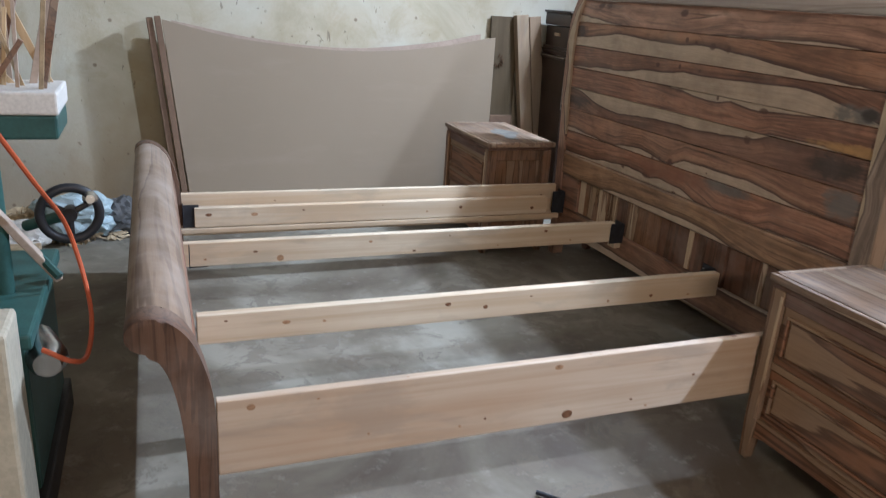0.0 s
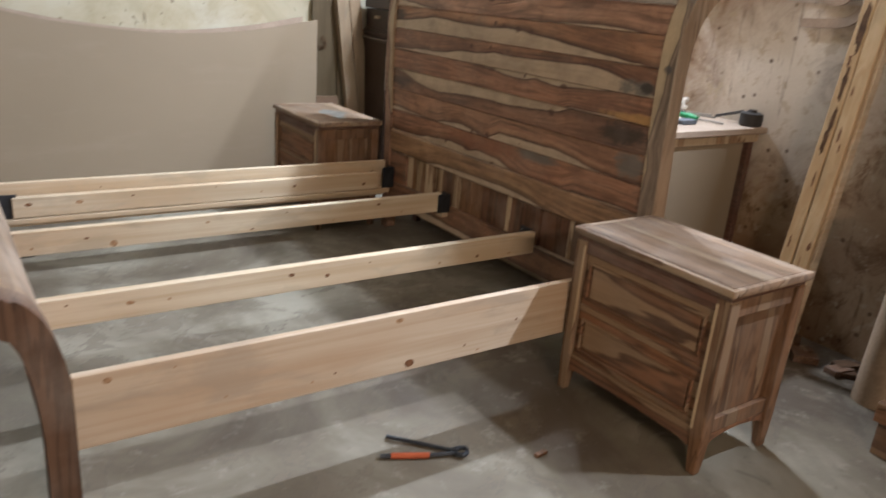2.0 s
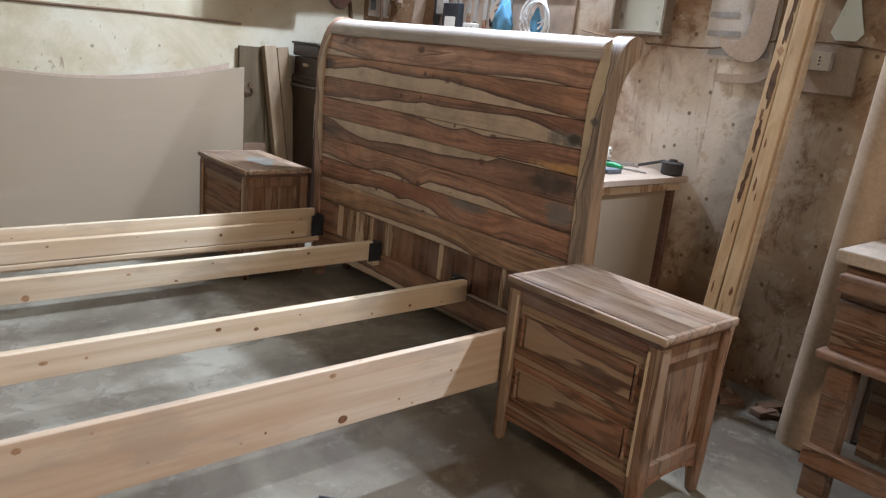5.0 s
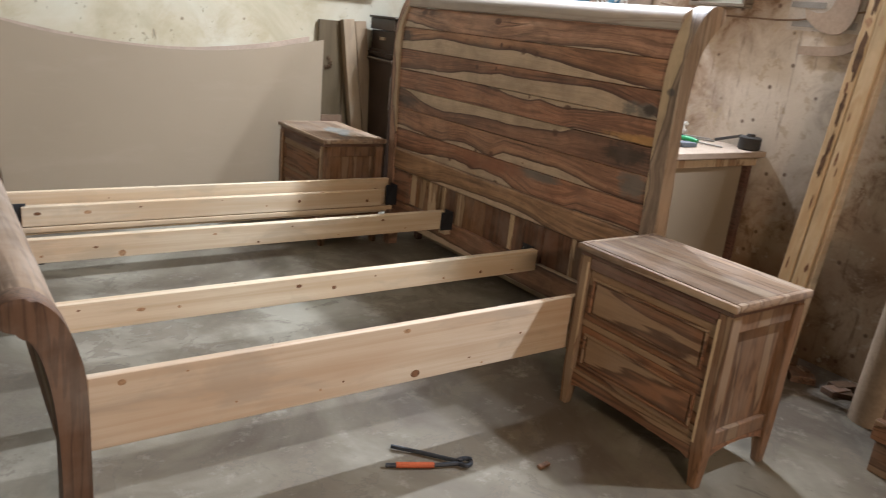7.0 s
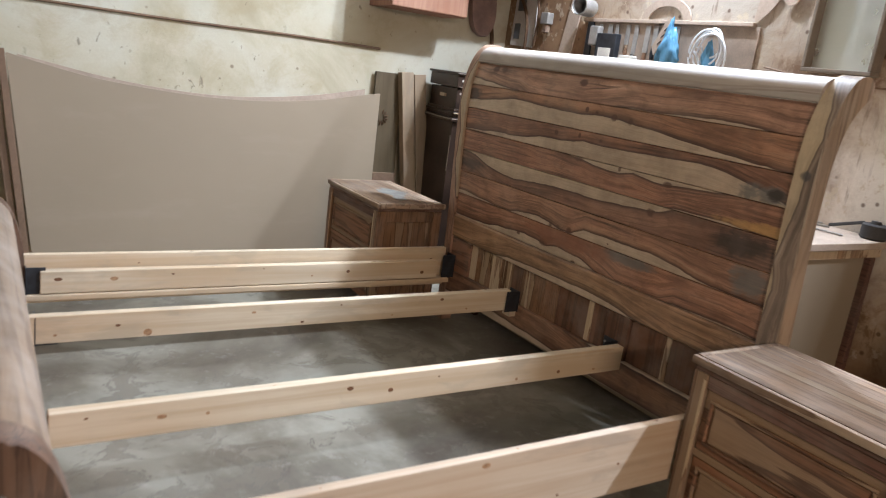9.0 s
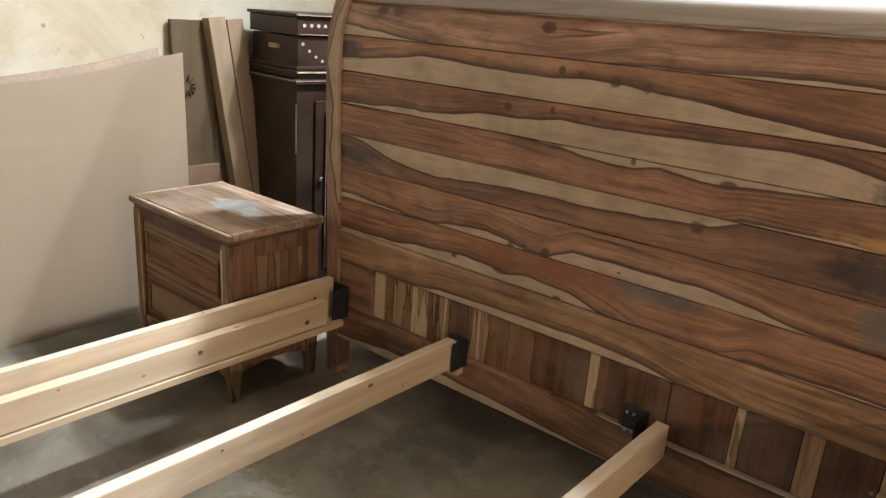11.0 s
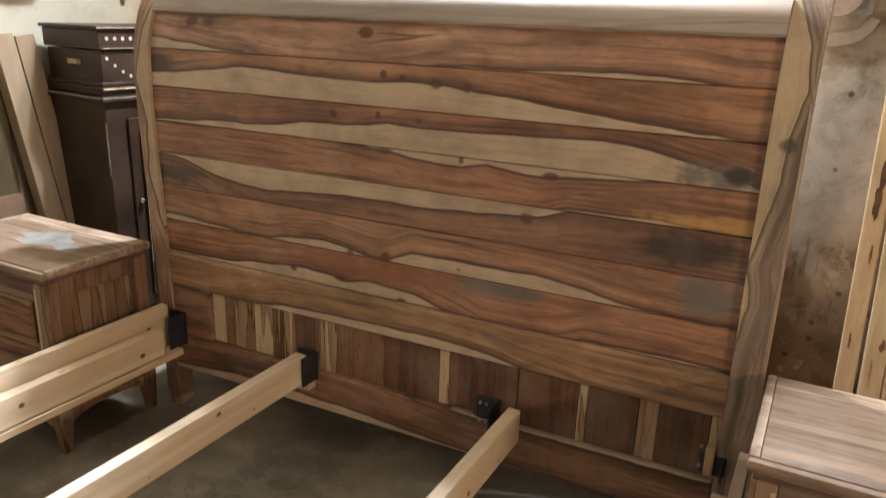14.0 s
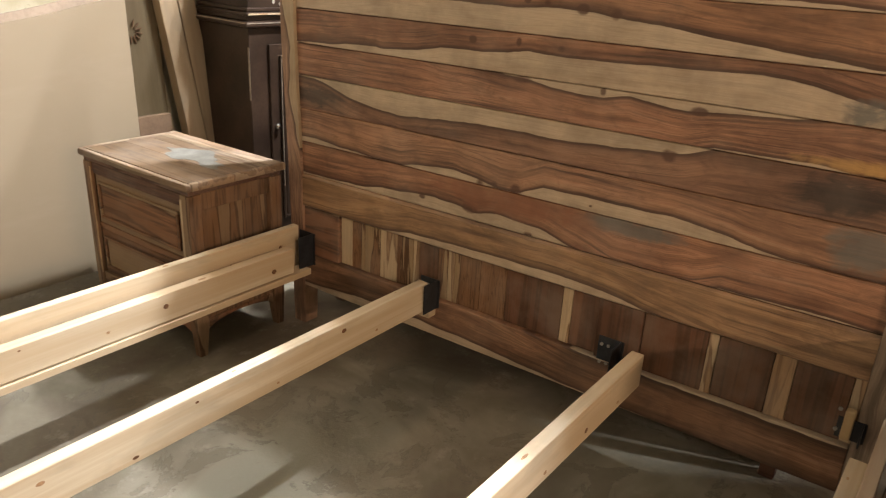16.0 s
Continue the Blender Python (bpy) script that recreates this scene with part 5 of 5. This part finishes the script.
leaning("plank", "tall dusty wide plank leaning beside the pole", (2.90, -0.85, 0), (2.925, -0.90, 2.1), 0.16, 0.03, M["mdf_cut"], (0, 1, 0))

# carpenter's bench
bench = thing("carpenter_bench", "rough worn carpenter's bench with a dusty top", "workbench")
for k, (ya, yb) in enumerate(((-1.75, -1.42), (-1.42, -1.10), (-1.10, -0.79))):
    part("top_board", box(2.24 + 0.006 * (k % 2), 2.86, ya + 0.001, yb - 0.001, 0.822, 0.865 - 0.002 * (k % 2), 0.006), M["bench_top"], bench)
part("apron", box(2.28, 2.84, -1.70, -0.815, 0.70, 0.819, 0.004), M["old_bench"], bench)
part("vice_jaw", box(2.19, 2.239, -1.5, -0.83, 0.74, 0.80, 0.008), M["old_bench"], bench)
part("drawer_box", box(2.27, 2.83, -1.65, -0.82, 0.53, 0.699, 0.004), M["old_bench"], bench)
part("ledge", box(2.23, 2.30, -1.66, -0.80, 0.50, 0.529, 0.008), M["old_bench"], bench)
for x, y in ((2.31, -0.875), (2.79, -0.875), (2.31, -1.6), (2.79, -1.6)):
    part("leg", box(x - 0.04, x + 0.04, y - 0.04, y + 0.04, 0.0, 0.499, 0.004), M["old_bench"], bench)
part("stretcher", box(2.235, 2.269, -1.7, -0.83, 0.13, 0.20, 0.004), M["old_bench"], bench)
hm = thing("hammer", "claw hammer lying on the bench", "hammer")
part("head", beam((2.42, -0.86, 0.882), (2.42, -0.96, 0.882), 0.028, 0.028), M["steel"], hm)
smooth(part("handle", tube([(2.43, -0.91, 0.879), (2.62, -1.0, 0.879), (2.7, -1.04, 0.879)], [0.011, 0.013, 0.013], 8), M["dull_tin"], hm))

# offcuts by the wall
rng = random.Random(9)
for k in range(12):
    x, y = rng.uniform(2.70, 2.88), rng.uniform(-0.55, 0.2)
    ob = part("wood_offcut", box(-0.05, 0.05, -0.03, 0.03, 0, rng.uniform(0.015, 0.04), 0.003), M[("old_bench", "bark")[k % 2]])
    ob.matrix_basis = pose(x, y, 0.0, 0, 0, rng.uniform(0, 180))
    tagged(ob, "small dusty wood offcut on the floor", "offcut", "offcuts by the wall")

# pincers on the floor
pin = thing("pincers", "steel pincers with one orange grip lying on the concrete floor", "pincers")
smooth(part("arm", tube(curve([(0.864, -0.035, 0.011), (0.93, -0.105, 0.011), (0.99, -0.175, 0.012), (1.02, -0.208, 0.013)], 3), 0.007, 8), M["steel"], pin))
arm = smooth(part("arm", tube(curve([(0.796, -0.118, 0.011), (0.87, -0.155, 0.011), (0.95, -0.19, 0.012), (1.015, -0.212, 0.013)], 3), 0.007, 8), M["steel"], pin))
smooth(part("grip", tube([(0.825, -0.131, 0.0115), (0.93, -0.182, 0.0115)], 0.0095, 8), M["orange_rubber"], arm, "orange rubber grip"))
smooth(part("jaw", tube(curve([(1.005, -0.195, 0.013), (1.03, -0.195, 0.014), (1.048, -0.205, 0.014), (1.046, -0.216, 0.013)], 3), 0.0075, 8), M["steel"], pin))
smooth(part("jaw", tube(curve([(1.005, -0.212, 0.013), (1.018, -0.232, 0.014), (1.034, -0.230, 0.014), (1.043, -0.221, 0.013)], 3), 0.0075, 8), M["steel"], pin))
smooth(part("rivet", tube([(1.012, -0.205, 0.004), (1.012, -0.205, 0.024)], 0.009, 10), M["steel"], pin))
ob = part("wood_chip", beam((1.23, -0.33, 0.006), (1.275, -0.325, 0.006), 0.018, 0.011), M["old_bench"])
tagged(ob, "small wood chip on the concrete floor", "chip")


# ---- the machine by the footboard ----
mach = thing("woodworking_machine", "green cast-iron woodworking machine with a black hand wheel", "machine")
part("base", box(-0.66, -0.39, 0.16, 0.80, 0.0, 0.10, 0.006), M["black_plastic"], mach)
part("cabinet", box(-0.64, -0.405, 0.20, 0.76, 0.1005, 0.50, 0.012), M["cast_green"], mach)
part("table", box(-0.68, -0.385, 0.17, 0.79, 0.5005, 0.54, 0.008), M["cast_green"], mach)
part("side_column", box(-0.70, -0.40, -0.02, 0.13, 0.0, 0.63, 0.01), M["cream_paint"], mach, "dusty cream-painted column")
smooth(part("motor", tube([(-0.36, 0.17, 0.46), (-0.36, 0.20, 0.46), (-0.40, 0.30, 0.46)], [0.03, 0.045, 0.05], 14), M["chrome"], mach))
smooth(part("upright", tube([(-0.475, 0.45, 0.54), (-0.475, 0.45, 0.955)], 0.022, 12), M["cast_green"], mach))
smooth(part("spindle", tube([(-0.45, 0.70, 0.64), (-0.39, 0.65, 0.67), (-0.326, 0.60, 0.70)], 0.016, 10), M["cast_green"], mach))
smooth(part("lever", tube([(-0.45, 0.56, 0.66), (-0.40, 0.50, 0.62), (-0.35, 0.46, 0.57)], 0.012, 8), M["cast_green"], mach))
C = Vector((-0.326, 0.60, 0.70))
wheel = smooth(part("hand_wheel", tube([C + 0.073 * Vector((math.cos(a), 0.15 * math.cos(a), math.sin(a))) for a in [2 * math.pi * k / 32 for k in range(32)]], 0.013, 10, closed=True), M["black_plastic"], mach, "black cast hand wheel"))
for k in range(3):
    a = 0.5 + k * 2 * math.pi / 3
    smooth(part("spoke", tube([C, C + 0.071 * Vector((math.cos(a), 0.15 * math.cos(a), math.sin(a)))], 0.009, 8), M["black_plastic"], wheel))
smooth(part("hub", tube([C + Vector((0, -0.02, 0)), C + Vector((0, 0.025, 0))], 0.02, 12), M["black_plastic"], wheel))
smooth(part("knob", tube([C + Vector((0.05, -0.01, 0.045)), C + Vector((0.055, -0.03, 0.05)), C + Vector((0.058, -0.06, 0.055))], [0.010, 0.02, 0.012], 12), M["chrome"], wheel, "polished steel knob"))
hose = curve([(-0.42, 0.20, 1.02), (-0.36, 0.30, 0.86), (-0.33, 0.42, 0.75), (-0.31, 0.46, 0.66), (-0.285, 0.42, 0.55), (-0.27, 0.30, 0.50), (-0.275, 0.17, 0.475), (-0.30, 0.10, 0.50), (-0.36, 0.14, 0.515)], 6)
tagged(smooth(part("power_cable", tube(hose, 0.006, 8), M["orange_rubber"])), "orange-red power cable hanging over the machine", "cable")
tray = thing("scrap_tray", "white and green plastic tray full of wood sticks", "tray")
b = box(-0.54, -0.305, 0.33, 0.55, 0.956, 1.012, 0.006)
part("lower_tray", b, M["cast_green"], tray, "dark green plastic tray")
b = box(-0.545, -0.30, 0.325, 0.555, 1.0125, 1.065, 0.006)
part("upper_tray", b, M["white_plastic"], tray, "white plastic tray")
rng = random.Random(2)
for k in range(22):
    x, y = rng.uniform(-0.53, -0.32), rng.uniform(0.35, 0.53)
    d = Vector((rng.uniform(-0.13, 0.09), rng.uniform(-0.05, 0.12), rng.uniform(0.12, 0.34)))
    ob = part("wood_stick", beam((x, y, 1.05), Vector((x, y, 1.05)) + d, rng.uniform(0.006, 0.022), 0.006, (1, 0, 0), 0.001), M[("pine_up", "mdf_cut", "shavings", "old_bench")[k % 4]])
    tagged(ob, "thin wood stick standing in the tray", "stick", "sticks in the tray")
leaning("plank", "beige plank leaning across the machine", (-0.36, 0.52, 0.545), (-0.60, 0.30, 1.02), 0.03, 0.02, M["mdf_cut"], (0, 1, 0))

# heap of shavings and rubbish beyond the footboard
bm = bmesh.new()
rng = random.Random(12)
for k in range(700):
    r = rng.random() ** 0.7
    a = rng.uniform(0, 2 * math.pi)
    c = Vector((-0.55 + 0.5 * r * math.cos(a), 2.72 + 0.28 * r * math.sin(a), 0.004 + 0.22 * (1 - r) * rng.random()))
    d = Vector((rng.gauss(0, 1), rng.gauss(0, 1), rng.gauss(0, 0.5))).normalized()
    s = d.orthogonal().normalized() * rng.uniform(0.004, 0.012)
    d *= rng.uniform(0.015, 0.06)
    q = [c - d - s, c - s * 1.4 + Vector((0, 0, 0.01)), c + d - s, c + d + s, c + s * 0.6 + Vector((0, 0, 0.01)), c - d + s]
    vs = [bm.verts.new(v) for v in q]
    bm.faces.new((vs[0], vs[1], vs[4], vs[5]))
    bm.faces.new((vs[1], vs[2], vs[3], vs[4]))
me = bpy.data.meshes.new("shavings_heap")
bm.to_mesh(me)
bm.free()
me.materials.append(M["shavings"])
heap = new("shavings_heap", me)
tagged(heap, "loose heap of wood shavings at the cream wall", "shavings", kind="stuff")


def crumple(name, label, category, centre, size, mat, seed):
    bm = bmesh.new()
    bmesh.ops.create_icosphere(bm, subdivisions=4, radius=1.0)
    for v in bm.verts:
        n = noise.noise(v.co * 1.7 + Vector((seed, 0, 0))) * 0.5 + abs(noise.noise(v.co * 4.0 + Vector((0, seed, 0)))) * 0.35
        v.co = Vector([c + s * k * (1 + n) for c, s, k in zip(centre, size, v.co)])
        v.co.z = max(v.co.z, 0.002)
    return tagged(part(name, bm, mat), label, category)


for label, y, half, high, seed in (("crumpled blue plastic bag hanging at the rack", 1.515, 0.085, 0.235, 4.0), ("small blue plastic bag hanging at the rack", 1.255, 0.045, 0.15, 7.0)):
    bag = crumple("plastic_bag", label, "bag", (0, 0, high / 2), (0.026, half, high / 2), M["blue_plastic"], seed)
    for v in bag.data.vertices:
        v.co.y *= 1.1 - 0.9 * min(1.0, v.co.z / high)
    smooth(bag, 60)
    bag.matrix_basis = pose(WX - 0.062, y, 1.445)
rags = crumple("heap_of_rags", "dark dusty rags heaped on the shelf", "rags", (0, 0, 0.062), (0.055, 0.07, 0.06), M["leather"], 2.0)
rags.matrix_basis = pose(2.835, 2.58, 1.98)
bag3 = crumple("plastic_bag", "crumpled white plastic bag on the table", "bag", (0, 0, 0.036), (0.032, 0.055, 0.036), M["white_plastic"], 6.0)
bag3.matrix_basis = pose(2.88, 0.68, 0.8785)
crumple("plastic_sheet", "crumpled pale blue plastic sheet on the shavings", "sheet", (-0.52, 2.55, 0.13), (0.20, 0.12, 0.10), M["cloth_blue"], 3.0)
crumple("rubbish_bag", "dark crumpled rubbish bag on the floor", "bag", (-0.30, 2.62, 0.09), (0.13, 0.10, 0.09), M["dark_paper"], 8.0)
crumple("rubbish_bag", "white crumpled paper bag on the floor", "bag", (-0.78, 2.35, 0.08), (0.14, 0.10, 0.08), M["white_plastic"], 5.0)
ob = part("yellow_carton", box(-0.80, -0.62, 2.02, 2.14, 0.0, 0.12, 0.004), M["shavings"])
tagged(ob, "yellowish cardboard carton on the floor", "box")

# ---- lamps ----
for bx, by, bz in (BULB, BULB_2):
    bulb = thing("pendant_lamp", "bare bulb holder hanging on a cord near the brown wall", "lamp", group="pendant lamps")
    smooth(part("cord", tube([(bx + 0.05, by, TOP), (bx + 0.05, by, bz + 0.15)], 0.004, 8), M["black_plastic"], bulb))
    smooth(part("holder", tube([(bx + 0.05, by, bz + 0.15), (bx + 0.045, by, bz + 0.07)], 0.018, 12), M["black_plastic"], bulb))
# unseen lamp, added as a body for the warm fill
tl = thing("tube_lamp", "tube lamp added out of view to carry the warm fill", "lamp")
part("housing", box(-0.32, 0.92, -3.295, -3.235, 2.02, 2.10, 0.004), M["white_plastic"], tl)
smooth(part("tube", tube([(-0.28, -3.215, 2.06), (0.88, -3.215, 2.06)], 0.014, 12), M["lit"], tl))
